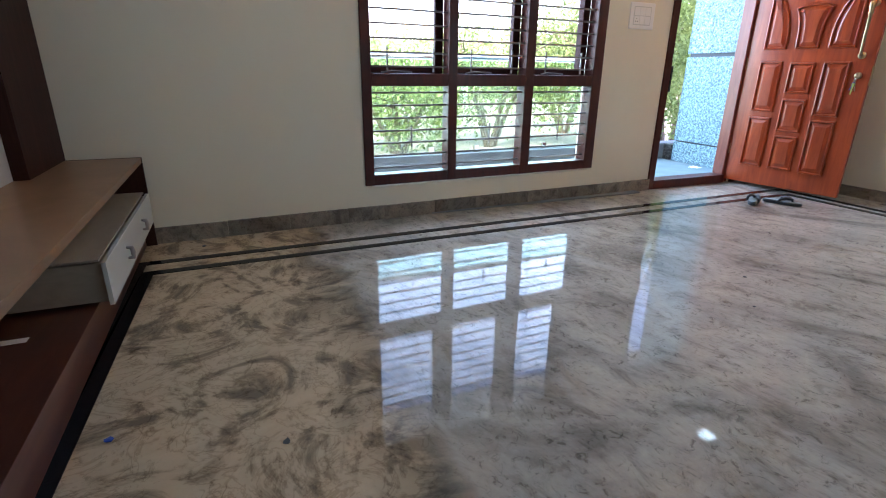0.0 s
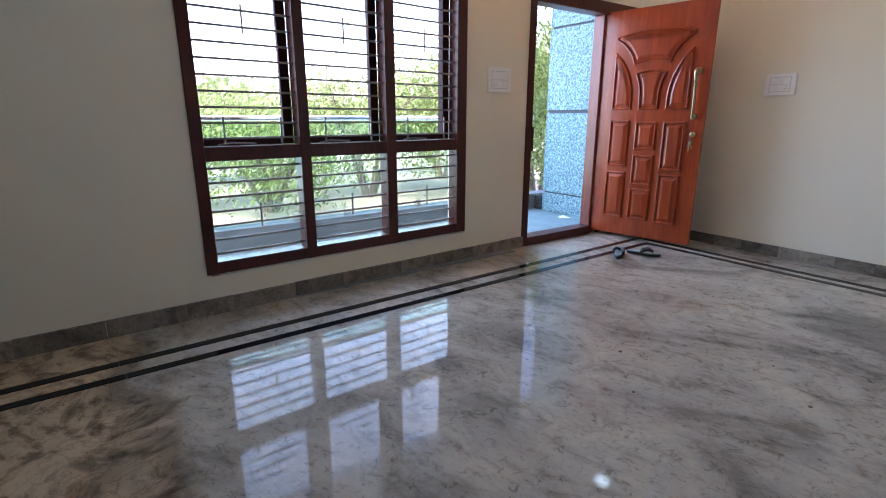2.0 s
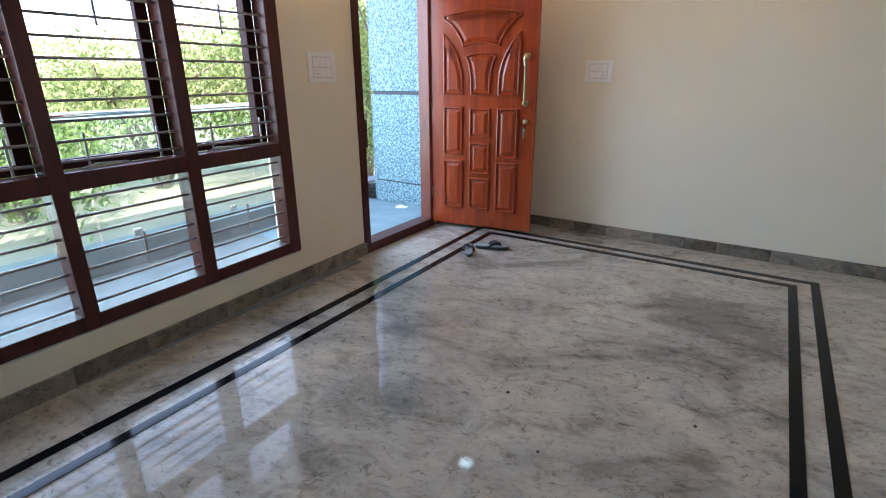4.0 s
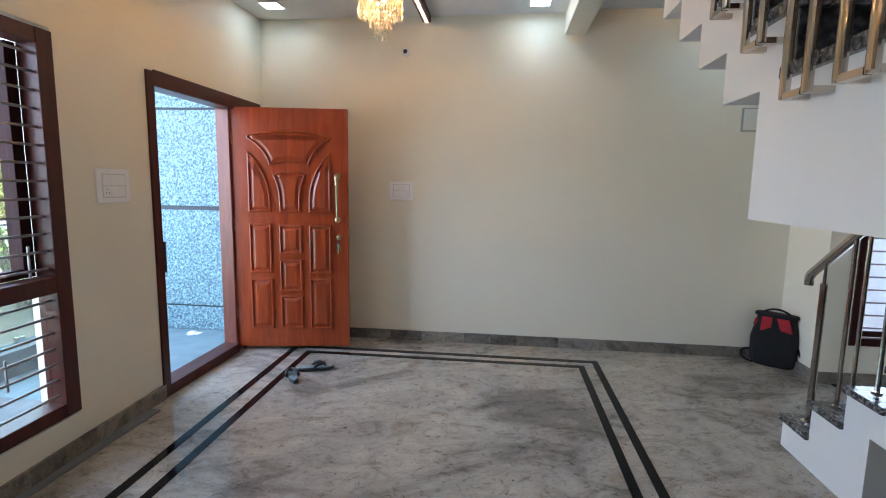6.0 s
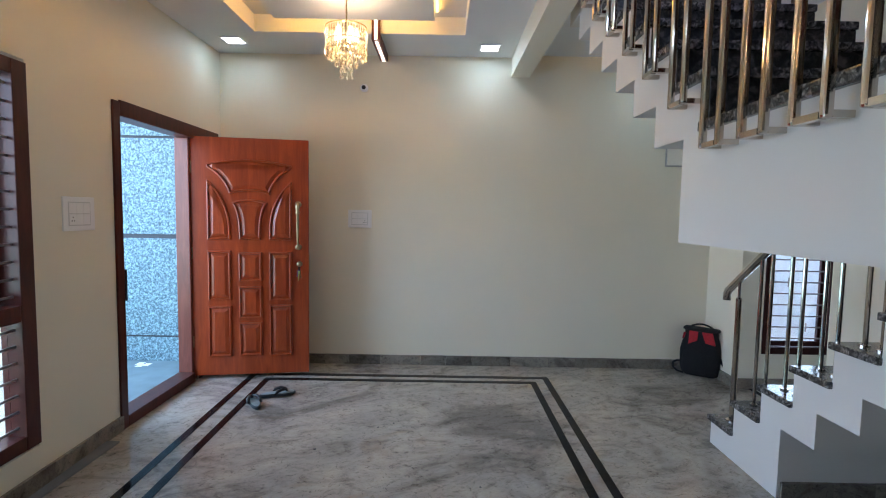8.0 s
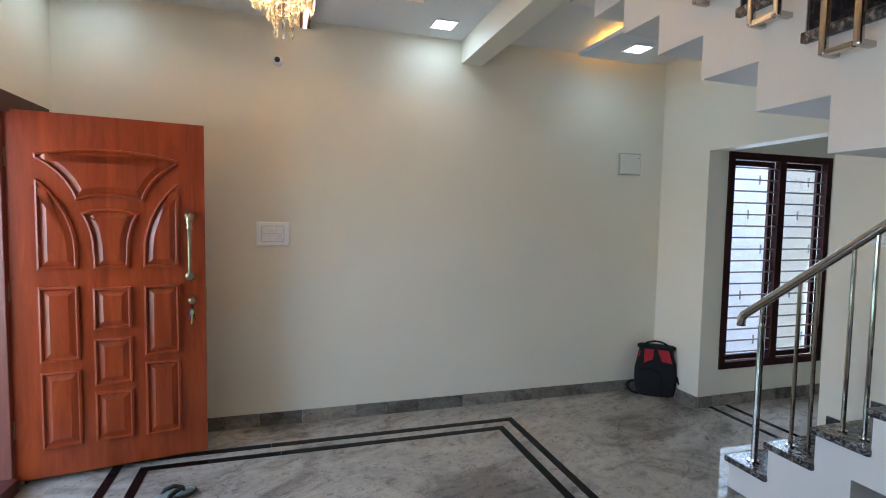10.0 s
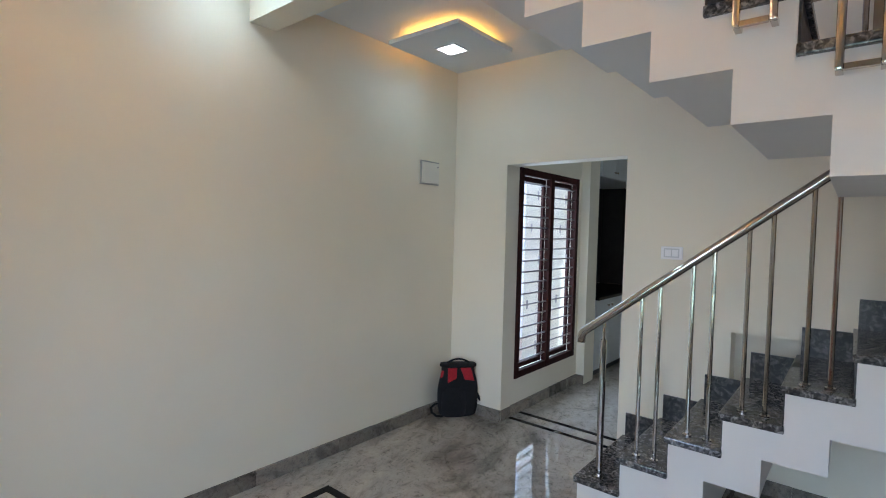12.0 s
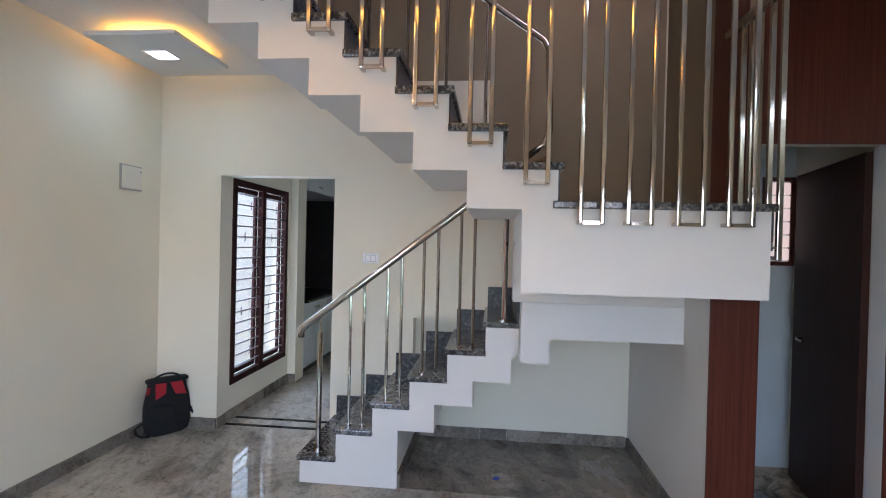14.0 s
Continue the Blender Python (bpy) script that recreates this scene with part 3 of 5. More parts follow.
win = thing("window_1", (1.9, YN + 0.05, WZ0), "tall dark red wooden window with iron bars and opened upper sashes", "window", kind="structure")
FY0, FY1 = YN - 0.012, YN + 0.10
COLS = ((0.995, 1.545), (1.612, 2.168), (2.245, 2.795))
for x0, x1 in ((WX0, 0.995), (1.545, 1.612), (2.168, 2.245), (2.795, WX1)):
    part("stile", a_box(x0, x1, FY0, FY1, WZ0, WZ1, bevel=0.004), FRAME_WOOD, win)
for x0, x1 in COLS:
    for z0, z1, nm in ((WZ0, 0.305, "sill_rail"), (0.902, 0.985, "transom"), (2.13, WZ1, "head_rail")):
        part(nm, a_box(x0, x1, FY0 + 0.003, FY1 - 0.003, z0, z1, bevel=0.004), FRAME_WOOD, win)
    p = part("pane", a_box(x0, x1, YN + 0.066, YN + 0.070, 0.305, 0.902), PANE, win)
    p.visible_shadow = False
    grille(win, x0, x1, 0.305, 0.902, YN + 0.03, 7, links=((0.52, 2, 2),))
    grille(win, x0, x1, 0.985, 2.13, YN + 0.03, 13, links=((0.22, 0, 2), (0.82, 0, 2), (0.5, 7, 2)))
    # the sash's hanging stile and the deep outer reveal at its side
    part("sash_stile", a_box(x1 - 0.06, x1, FY1, FY1 + 0.035, 0.985, 2.13, bevel=0.003), SASH_WOOD, win)
    part("sash_rail", a_box(x0, x1 - 0.061, FY1, FY1 + 0.035, 0.985, 1.032, bevel=0.003), SASH_WOOD, win)
    part("reveal_board", a_box(x1 - 0.018, x1, FY1 + 0.036, FY1 + 0.12, 0.985, 2.13), SASH_WOOD, win)
    bm = bmesh.new()
    tube(bm, ((x0 + 0.08, YN + 0.02, 0.992), (x0 + 0.16, YN + 0.045, 1.002), (x0 + 0.3, YN + 0.05, 0.995)), 0.005, 6)
    part("stay", bm, IRON, win, "bent iron window stay", smooth=True)

askew(wall_north)
for ob in list(win.children):
    askew(ob, 1.0)
for ob in skirting.children:
    if min(v.co.y for v in ob.data.vertices) > YN - 0.03 and ob.data.vertices[0].co.x < 3.5:
        askew(ob)

# ---- front door: frame and threshold ----
dframe = thing("door_frame", (4.1, YN, 0), "dark red wooden front door frame with a raised threshold", "door frame", kind="structure")
JY0, JY1 = YN - 0.014, YN + 0.13
part("jamb", a_box(DX0 - 0.012, 3.632, JY0, JY1, 0, DZ1, bevel=0.004), FRAME_WOOD, dframe)
# daylight on this jamb is put into its lighter, pinkish wood colour
part("jamb", a_box(4.54, DX1 + 0.0, JY0 + 0.03, JY1, 0, 2.07, bevel=0.004), LIT_JAMB_WOOD, dframe)
part("cover_board", a_box(DX1 + 0.002, 5.045, JY0, YN - 0.001, 0, 2.07, bevel=0.003), FRAME_WOOD, dframe)
part("head", a_box(3.634, 5.045, JY0, YN - 0.0005, 2.074, DZ1 + 0.012, bevel=0.004), FRAME_WOOD, dframe)
part("head_lining", a_box(3.634, 4.615, YN + 0.0005, JY1, 2.074, DZ1 - 0.002), FRAME_WOOD, dframe)
part("threshold", a_box(3.634, 4.538, JY0, JY1, 0, 0.078, bevel=0.005), FRAME_WOOD, dframe)
part("bolt_keep", a_box(3.633, 3.65, JY0 - 0.004, JY0 + 0.03, 0.86, 1.07, bevel=0.003), BLACK, dframe, "black strike plate")

# ---- stairs ----
stairs = thing("staircase", (2.6, -0.2, 0), "white concrete dog-leg staircase with speckled granite treads", "staircase")
LY, UY, UI = -0.265, 0.663, -0.20
LX, LT, LR = 3.564, 0.241, 0.185
UX, UT, UR, ZLAND = 2.005, 0.2475, 0.17, 1.80
SL = 0.034
poly = []
for k in range(6):
    x = LX - 0.018 - LT * k
    poly += [(x, LR * k - (SL if k else 0)), (x, LR * (k + 1) - SL)]
poly += [(2.13, LR * 6 - SL), (2.13, 0.90), (2.178, 0.885), (2.178, 0.725), (2.417, 0.725), (2.417, 0.56), (2.66, 0.56), (2.66, 0.38), (2.895, 0.38), (2.895, 0.0)]
part("lower_flight", prism(bmesh.new(), poly, YS, LY), WHITE, stairs)
part("mid_block", prism(bmesh.new(), [(2.13, 0.90), (2.13, 1.262), (1.2, 1.262), (1.2, 1.05), (1.96, 1.05), (1.96, 0.90)], YS, -0.085), WHITE, stairs)
part("landing_beam", a_box(1.03, 2.18, -0.085, -0.001, 1.39, 1.598), WHITE, stairs)
part("landing_slab", a_box(1.135, 2.182, 0.0, UY, 1.388, ZLAND - SL), WHITE, stairs)
part("step_slab", a_box(1.2, 2.182, -0.26, -0.086, 1.263, 1.598), WHITE, stairs)
NU = 8
poly = [(2.184, 1.62), (2.184, 1.76)]
for j in range(7):
    z = 1.76 + 0.1715 * j
    poly += [(2.184 + 0.2495 * j, z), (2.184 + 0.2495 * (j + 1), z)]
poly += [(3.93, 2.955), (3.93, ZLAND + UR * NU - SL)]
for k in range(NU, 0, -1):
    x = UX + 0.024 + UT * (k - 1)
    poly += [(x, ZLAND + UR * k - SL), (x, ZLAND + UR * (k - 1) - (SL if k > 1 else SL))]
poly = poly[2:]
poly += [(2.03, 1.62), (2.184, 1.62)]
clean = []
for q in poly:
    if not clean or (Vector(q) - Vector(clean[-1])).length > 1e-4:
        clean.append(q)
part("upper_flight", prism(bmesh.new(), clean, UI, UY - 0.001), WHITE, stairs)
for k in range(1, 7):
    x1 = LX - LT * (k - 1)
    part("tread", a_box(x1 - 0.262, x1, YS, LY + 0.02, LR * k - SL, LR * k, bevel=0.006), TREAD, stairs)
    part("riser", a_box(x1 - 0.018 - LT, x1 - 0.012 - LT, YS, LY - 0.01, LR * k, LR * (k + 1) - SL), TREAD_DARK, stairs)
    part("stair_skirting", a_box(x1 - LT - 0.02, x1 - 0.02, YS, YS + 0.014, LR * k, LR * k + 0.16), TREAD_DARK, stairs)
part("stair_skirting", a_box(1.2, 2.1, YS, YS + 0.014, 1.3, 1.42), TREAD_DARK, stairs)
part("landing_tread", a_box(1.2, 2.13, YS, -0.4, 1.262, 1.295, bevel=0.005), TREAD, stairs)
part("middle_step", a_box(1.2, 2.1, -0.4, -0.26, 1.262, 1.465), TREAD_DARK, stairs)
part("middle_step", a_box(1.05, 2.1, -0.26, 0.0, 1.6, 1.632, bevel=0.005), TREAD, stairs)
part("landing_tread", a_box(1.115, 2.05, 0.0, UY + 0.02, ZLAND - SL, ZLAND, bevel=0.006), TREAD, stairs)
part("step_end", a_box(1.10, 1.134, 0.02, 0.62, 1.60, 1.634, bevel=0.005), TREAD, stairs)
part("landing_edge", a_box(1.118, 1.134, 0.02, 0.65, 1.634, ZLAND - SL), TREAD_DARK, stairs)
part("riser_skirting", a_box(2.131, 2.147, YS + 0.015, -0.27, 1.111, 1.30), TREAD_DARK, stairs)
for k in range(1, NU + 1):
    x0 = UX + UT * (k - 1)
    z = ZLAND + UR * k
    part("tread", a_box(x0, x0 + 0.272, UI, UY + 0.02, z - SL, z, bevel=0.006), TREAD, stairs)
    part("riser", a_box(x0 + 0.016, x0 + 0.023, UI, UY - 0.004, z - UR, z - SL), TREAD_DARK, stairs)

# railings
rail = thing("stair_railing", (2.9, -0.34, 0.2), "polished steel railing on the lower stair flight", "railing")
RY = -0.343


def post(x, y, z0, z1, owner, r=0.0105, name="baluster"):
    bm = bmesh.new()
    tube(bm, ((x, y, z0), (x, y, z1)), r, 10)
    tube(bm, ((x, y, z0), (x, y, z0 + 0.008)), r * 2.0, 12)
    return part(name, bm, STEEL, owner, smooth=False)


def rail_z(x):
    return 1.105 + (3.445 - x) * 0.778


bm = bmesh.new()
tube(bm, ((3.585, RY, 0.945), (3.585, RY, 0.985), (3.57, RY, 1.012), (3.54, RY, 1.035), (2.2, RY, rail_z(2.2)), (1.98, RY, rail_z(2.1))), 0.0235, 14)
part("handrail", bm, STEEL, rail, smooth=True)
for k, xs in ((1, (3.452,)), (2, (3.246, 3.153)), (3, (2.996, 2.903)), (4, (2.758, 2.664)), (5, (2.516, 2.427)), (6, (2.226,))):
    for x in xs:
        top = rail_z(x) - 0.018
        if k in (1, 6):
            post(x, RY, LR * k, top - 0.11 if k == 1 else top, rail, 0.018, "newel")
            if k == 1:
                post(x, RY, top - 0.11, top, rail, 0.008, "pin")
        else:
            post(x, RY, LR * k, top, rail)

rail2 = thing("landing_railing", (2.0, 0.7, 1.8), "polished steel railing of paired tubes hung on the stair edge", "railing")


def hung_pair(xa, xb, ztread, owner):
    y0, y1, zb, zt = UY + 0.045, UY + 0.066, ztread - 0.105, ztread + 0.93
    for x in (xa, xb):
        part("baluster", a_box(x - 0.0105, x + 0.0105, y0, y1, zb, zt, bevel=0.007), STEEL, owner)
    part("crosspiece", a_box(xb + 0.0105, xa - 0.0105, y0 + 0.001, y1 - 0.001, zb, zb + 0.016), STEEL, owner)
    for x in (xa, xb):
        part("bracket", a_box(x - 0.009, x + 0.009, UY - 0.001, y0 + 0.002, zb + 0.001, zb + 0.017), STEEL, owner)


for xa, xb in ((1.94, 1.848), (1.738, 1.644), (1.534, 1.436), (1.332, 1.238)):
    hung_pair(xa, xb, ZLAND, rail2)
for k in range(1, NU + 1):
    xa = 2.176 + 0.2475 * (k - 1)
    hung_pair(xa, xa - 0.094, ZLAND + UR * k, rail2)
for y in (0.62, 0.53, 0.36, 0.27):
    part("side_baluster", a_box(1.07, 1.092, y - 0.011, y + 0.011, ZLAND - 0.24, ZLAND + 0.93, bevel=0.003), STEEL, rail2)
for y0, y1 in ((0.531, 0.619), (0.271, 0.359)):
    part("side_crosspiece", boxes((1.072, 1.09, y0 + 0.01, y1 - 0.01, ZLAND - 0.238, ZLAND - 0.222), (1.09, 1.104, (y0 + y1) / 2 - 0.015, (y0 + y1) / 2 + 0.015, ZLAND - 0.19, ZLAND - 0.178), (1.0905, 1.104, y0 - 0.01, y1 + 0.01, ZLAND - 0.19, ZLAND - 0.18)), STEEL, rail2)
bm = bmesh.new()
zt = ZLAND + 0.95
tube(bm, ((1.08, 0.1, zt), (1.08, 0.718, zt), (1.95, 0.718, zt), (3.97, 0.718, zt + UR * 8)), 0.024, 12)
part("handrail", bm, STEEL, rail2, smooth=True)

rail3 = thing("inner_railing", (2.4, -0.16, 1.97), "steel handrail loop along the inner side of the upper flight", "railing")
bm = bmesh.new()
tube(bm, ((3.6, UI + 0.03, 3.97), (2.42, UI + 0.03, 3.13), (2.03, UI + 0.03, 2.85), (2.0, UI + 0.03, 2.79), (1.985, UI + 0.03, 2.3), (2.02, UI + 0.03, 2.22), (2.12, UI + 0.03, 2.14)), 0.022, 10)
part("handrail", bm, STEEL, rail3, smooth=True)
for k in range(1, 8):
    x = 2.13 + UT * (k - 1)
    post(x, UI + 0.03, ZLAND + UR * k, 2.92 + (x - 2.13) * 0.71, rail3, 0.011)

# ---- outside: porch, terrace, ground and trees ----
structure("porch_floor", a_box(3.4, 9.0, YN + T, 4.95, -0.15, 0.012), TERRACE, "blue-grey stone porch floor outside the front door", "terrace")
structure("terrace_floor", a_box(XW - 4, 3.398, YN - 0.1, 4.95, -0.15, 0.010), CONCRETE, "grey concrete terrace floor outside the window", "terrace")
structure("porch_ceiling", a_box(XW - 4, 9.0, YN + T, 5.15, 2.95, 3.1), WHITE, "white concrete slab over the terrace", "ceiling")
structure("terrace_kerb", a_box(XW - 4, 9.0, 4.95, 5.15, -0.4, 0.20), CONCRETE, "low grey concrete kerb at the terrace edge", "kerb")
porch = thing("porch_wall", (5.2, 4.3, 0), "porch wall clad in rough blue-grey granite slabs with dark joints", "wall", kind="structure")
part("backing", a_box(5.07, 5.3, YN + T + 0.001, 4.77, 0.012, 3.3), JOINT, porch)
for z0, z1 in ((0.014, 0.245), (0.262, 1.195), (1.235, 2.13), (2.155, 3.2)):
    part("slab", a_box(5.05, 5.069, YN + T + 0.002, 4.78, z0, z1, bevel=0.004), CLAD, porch)
    part("slab", a_box(5.05, 5.3, 4.7705, 4.79, z0, z1), CLAD, porch)
tagged(link("stone_block", a_box(5.06, 5.55, 4.82, 4.945, 0.012, 0.2, bevel=0.012), TREAD_DARK), "dark granite block on the porch floor", "stone block")
structure("ground", a_box(-300, 300, -300, 400, -0.9, -0.6), DUST, "dry beige earth stretching away behind the terrace", "ground")

t_rail = thing("terrace_railing", (1, 5.0, 0.2), "frameless green-tinted glass terrace railing with a slim steel top rail", "railing")
RAIL_GLASS = glass("green_tinted_glass", (0.80, 0.93, 0.86))
bm = bmesh.new()
tube(bm, ((XW - 3.9, 5.05, 1.14), (4.98, 5.05, 1.14)), 0.024, 10)
part("top_rail", bm, STEEL, t_rail, smooth=True)
part("wall_clamp", a_box(4.98, 5.05, 5.0, 5.1, 1.10, 1.18, bevel=0.006), STEEL, t_rail)
for i in range(7):
    x = -4.6 + i * 1.37
    p = part("glass_panel", a_box(x, x + 1.355, 5.044, 5.056, 0.2, 1.12), RAIL_GLASS, t_rail)
    p.visible_shadow = False
    for xx in (x + 0.25, x + 1.1):
        part("foot_clamp", a_box(xx - 0.03, xx + 0.03, 5.03, 5.07, 0.2, 0.27, bevel=0.006), STEEL, t_rail)


def tree(at, h, r, seed, mat=LEAF, leaves=9000, size=0.048):
    rnd = random.Random(seed)
    t = thing("tree", at, "leafy green tree with a thin forked trunk on dry ground", "tree", "trees outside")
    base = Vector(at)
    bm = bmesh.new()
    clumps = []
    for i in range(4):
        a = i * 1.57 + rnd.uniform(-0.5, 0.5)
        p1 = base + Vector((math.cos(a) * 0.08, math.sin(a) * 0.08, 0))
        p2 = base + Vector((math.cos(a) * r * 0.25, math.sin(a) * r * 0.25, h * 0.32))
        p3 = base + Vector((math.cos(a) * r * 0.5, math.sin(a) * r * 0.5, h * 0.62))
        p4 = base + Vector((math.cos(a) * r * 0.6, math.sin(a) * r * 0.6, h * 0.85))
        tube(bm, (p1, p2, p3, p4), [0.07, 0.05, 0.035, 0.012], 6)
        for j in range(3):
            b = a + rnd.uniform(-1.2, 1.2)
            q = p2.lerp(p3, rnd.uniform(0.2, 1.0))
            e = q + Vector((math.cos(b) * r * 0.5, math.sin(b) * r * 0.5, h * rnd.uniform(0.05, 0.25)))
            tube(bm, (q, q.lerp(e, 0.5) + Vector((0, 0, 0.05)), e), [0.03, 0.02, 0.008], 5)
            clumps.append(e)
        clumps += [p3, p4]
    part("trunk", bm, BARK, t)
    for i in range(26):
        a, u = rnd.uniform(0, 6.28), rnd.random() ** 0.5
        clumps.append(base + Vector((math.cos(a) * r * u, math.sin(a) * r * u, h * rnd.uniform(0.27, 0.96) * (1 - 0.25 * u))))
    vs, fs = [], []
    for i in range(leaves):
        c = clumps[rnd.randrange(len(clumps))]
        d = Vector((rnd.gauss(0, 1), rnd.gauss(0, 1), rnd.gauss(0, 0.8))) * r * 0.17
        n = Vector((rnd.gauss(0, 1), rnd.gauss(0, 1), rnd.gauss(0.5, 1))).normalized()
        u = n.orthogonal().normalized()
        w = n.cross(u)
        s = size * rnd.uniform(0.6, 1.3)
        o = len(vs)
        p = c + d
        vs += [p - u * s, p + w * s * 0.45, p + u * s, p - w * s * 0.45]
        fs.append((o, o + 1, o + 2, o + 3))
    me = bpy.data.meshes.new("crown")
    me.from_pydata([tuple(v) for v in vs], [], fs)
    me.materials.append(mat)
    ob = new("crown", me)
    ob.parent = t
    ob.matrix_parent_inverse = Matrix.Translation(-t.location)
    return t


for i, (x, y, h, r) in enumerate(((0.6, 10.5, 1.95, 1.5), (3.2, 10.0, 2.2, 1.6), (5.6, 10.6, 2.8, 1.7), (7.6, 9.0, 3.3, 1.7), (-2.2, 11.5, 1.9, 1.5), (9.0, 12.5, 3.9, 2.1),
                                  (1.8, 14.5, 2.2, 1.9), (4.6, 14.0, 2.8, 2.0), (12.5, 13.0, 4.2, 2.3), (7.2, 6.9, 3.9, 1.3), (-5.0, 14.0, 2.9, 1.9), (10.5, 8.6, 3.6, 1.6))):
    tree((x, y, -0.6), h, r, 11 + i)


def far_wood():
    rnd = random.Random(5)
    vs, fs = [], []
    for i in range(9000):
        x = rnd.uniform(-45, 60)
        top = 2.6 + 0.8 * math.sin(x * 0.31) + 0.7 * math.sin(x * 0.83 + 1)
        p = Vector((x, 34 + rnd.uniform(-3, 3), -0.6 + rnd.random() ** 0.8 * (top + rnd.gauss(0, 0.2))))
        n = Vector((rnd.gauss(0, 1), rnd.gauss(0, 1) - 0.6, rnd.gauss(0.4, 1))).normalized()
        u = n.orthogonal().normalized()
        w = n.cross(u)
        s = rnd.uniform(0.25, 0.5)
        o = len(vs)
        vs += [p - u * s, p + w * s * 0.6, p + u * s, p - w * s * 0.6]
        fs.append((o, o + 1, o + 2, o + 3))
    me = bpy.data.meshes.new("far_wood")
    me.from_pydata([tuple(v) for v in vs], [], fs)
    me.materials.append(LEAF2)
    tagged(new("far_wood", me), "low belt of green trees far off", "trees", kind="stuff")


far_wood()


def far_house(x, y, w, h, seed):
    hs = thing("house", (x, y, -0.6), "pale plastered flat-roofed house far behind the trees", "house", "far houses")
    part("wall", a_box(x, x + w, y, y + 6, -0.6, h), FAR_WALL, hs)
    part("roof", a_box(x - 0.3, x + w + 0.3, y - 0.3, y + 6.3, h, h + 0.25), FAR_ROOF, hs)
    for i in range(int(w // 2.2)):
        for j in range(max(1, int(h // 2.9))):
            xx = x + 0.7 + i * 2.2
            part("window", a_box(xx, xx + 1.0, y - 0.03, y + 0.05, 0.6 + j * 2.9, 1.8 + j * 2.9), SPLASH, hs)


FAR_WALL = material("far_plaster", (0.70, 0.60, 0.56), 0.9, vary=0.1)
FAR_ROOF = material("far_terracotta", (0.42, 0.20, 0.16), 0.9, vary=0.1)
far_house(2, 62, 12, 5.2, 1)
far_house(22, 58, 9, 4.4, 2)
far_house(-16, 66, 11, 5.6, 3)

# ---- front door leaf ----
LW, LH, LTH = 0.965, 2.055, 0.036
door = thing("door_1", (4.575, 3.662, 0.035), "open polished red teak front door with carved raised panels", "door", kind="structure")
DIR = Vector((4.735 - 4.575, 2.712 - 3.662, 0)).normalized()
NRM = Vector((DIR.y, -DIR.x, 0))          # out of the face that looks into the hall
ORG = Vector((4.575, 3.662, 0.035))


def on_leaf(u, v, d=0.0):
    return ORG + DIR * u + Vector((0, 0, v)) + NRM * d


def leaf_box(u0, u1, v0, v1, d0, d1, bevel=0.0):
    bm = a_box(u0, u1, d0, d1, v0, v1, bevel=bevel)
    for q in bm.verts:
        q.co = on_leaf(q.co.x, q.co.z, q.co.y)
    bmesh.ops.recalc_face_normals(bm, faces=bm.faces[:])
    return bm


part("leaf", leaf_box(0, LW, 0, LH, -LTH, 0, 0.003), TEAK, door)


def raised_panel(pts):
    area = sum(a[0] * b[1] - b[0] * a[1] for a, b in zip(pts, pts[1:] + pts[:1]))
    if area < 0:
        pts = pts[::-1]
    bm = bmesh.new()
    loops = []
    for d, h in ((0.0, 0.0006), (0.003, 0.016), (0.012, 0.019), (0.018, 0.003), (0.022, 0.001), (0.052, 0.015)):
        loops.append([bm.verts.new(on_leaf(u, v, h)) for u, v in inset_poly(pts, d)])
    k = len(pts)
    for a, b in zip(loops, loops[1:]):
        for i in range(k):
            bm.faces.new((a[i], a[(i + 1) % k], b[(i + 1) % k], b[i]))
    bm.faces.new(loops[-1])
    bmesh.ops.recalc_face_normals(bm, faces=bm.faces[:])
    if (bm.faces[:][-1].normal).dot(NRM) < 0:
        bmesh.ops.reverse_faces(bm, faces=bm.faces[:])
    part("panel", bm, TEAK, door)


def arc(p, q, bulge, n=9):
    """Points from p to q on a curve that swells by bulge to the left of the way."""
    p, q = Vector(p), Vector(q)
    d = q - p
    nn = Vector((-d.y, d.x)).normalized()
    return [tuple(p + d * (i / n) + nn * bulge * 4 * (i / n) * (1 - i / n)) for i in range(n + 1)]


A0, A1, B0, B1, C0, C1 = 0.125, 0.315, 0.376, 0.57, 0.63, 0.822
for u0, u1, v0, v1 in ((A0, A1, 0.165, 0.61), (A0, A1, 0.66, 1.09), (C0, C1, 0.16, 0.615), (C0, C1, 0.652, 1.08),
                       (B0, B1, 0.165, 0.462), (B0, B1, 0.497, 0.778), (B0, B1, 0.826, 1.077)):
    raised_panel([(u0, v0), (u1, v0), (u1, v1), (u0, v1)])
V0 = 1.185
MID = (B0 + B1) / 2
raised_panel([(A0, V0), (A1, V0)] + arc((A1, V0 + 0.10), (A0 + 0.012, 1.69), -0.045, 10) + [(A0, 1.69)])
raised_panel([(C0, V0), (C1, V0), (C1, 1.69)] + arc((C1 - 0.012, 1.69), (C0, V0 + 0.10), -0.045, 10))
raised_panel([(B0 + 0.008, V0), (B1 - 0.008, V0)] + arc((B1 - 0.004, V0 + 0.10), (MID + 0.145, 1.505), 0.014, 7) + arc((MID + 0.14, 1.512), (MID - 0.14, 1.512), -0.022, 8)[1:-1]
             + arc((MID - 0.145, 1.505), (B0 + 0.004, V0 + 0.10), 0.014, 7))
raised_panel(arc((A0, 1.80), (MID - 0.165, 1.575), 0.03, 7) + arc((MID - 0.15, 1.582), (MID + 0.15, 1.582), 0.022, 8)[1:-1] + arc((MID + 0.165, 1.575), (C1, 1.80), 0.03, 7)
             + arc((C1, 1.83), (A0, 1.83), -0.042, 12))

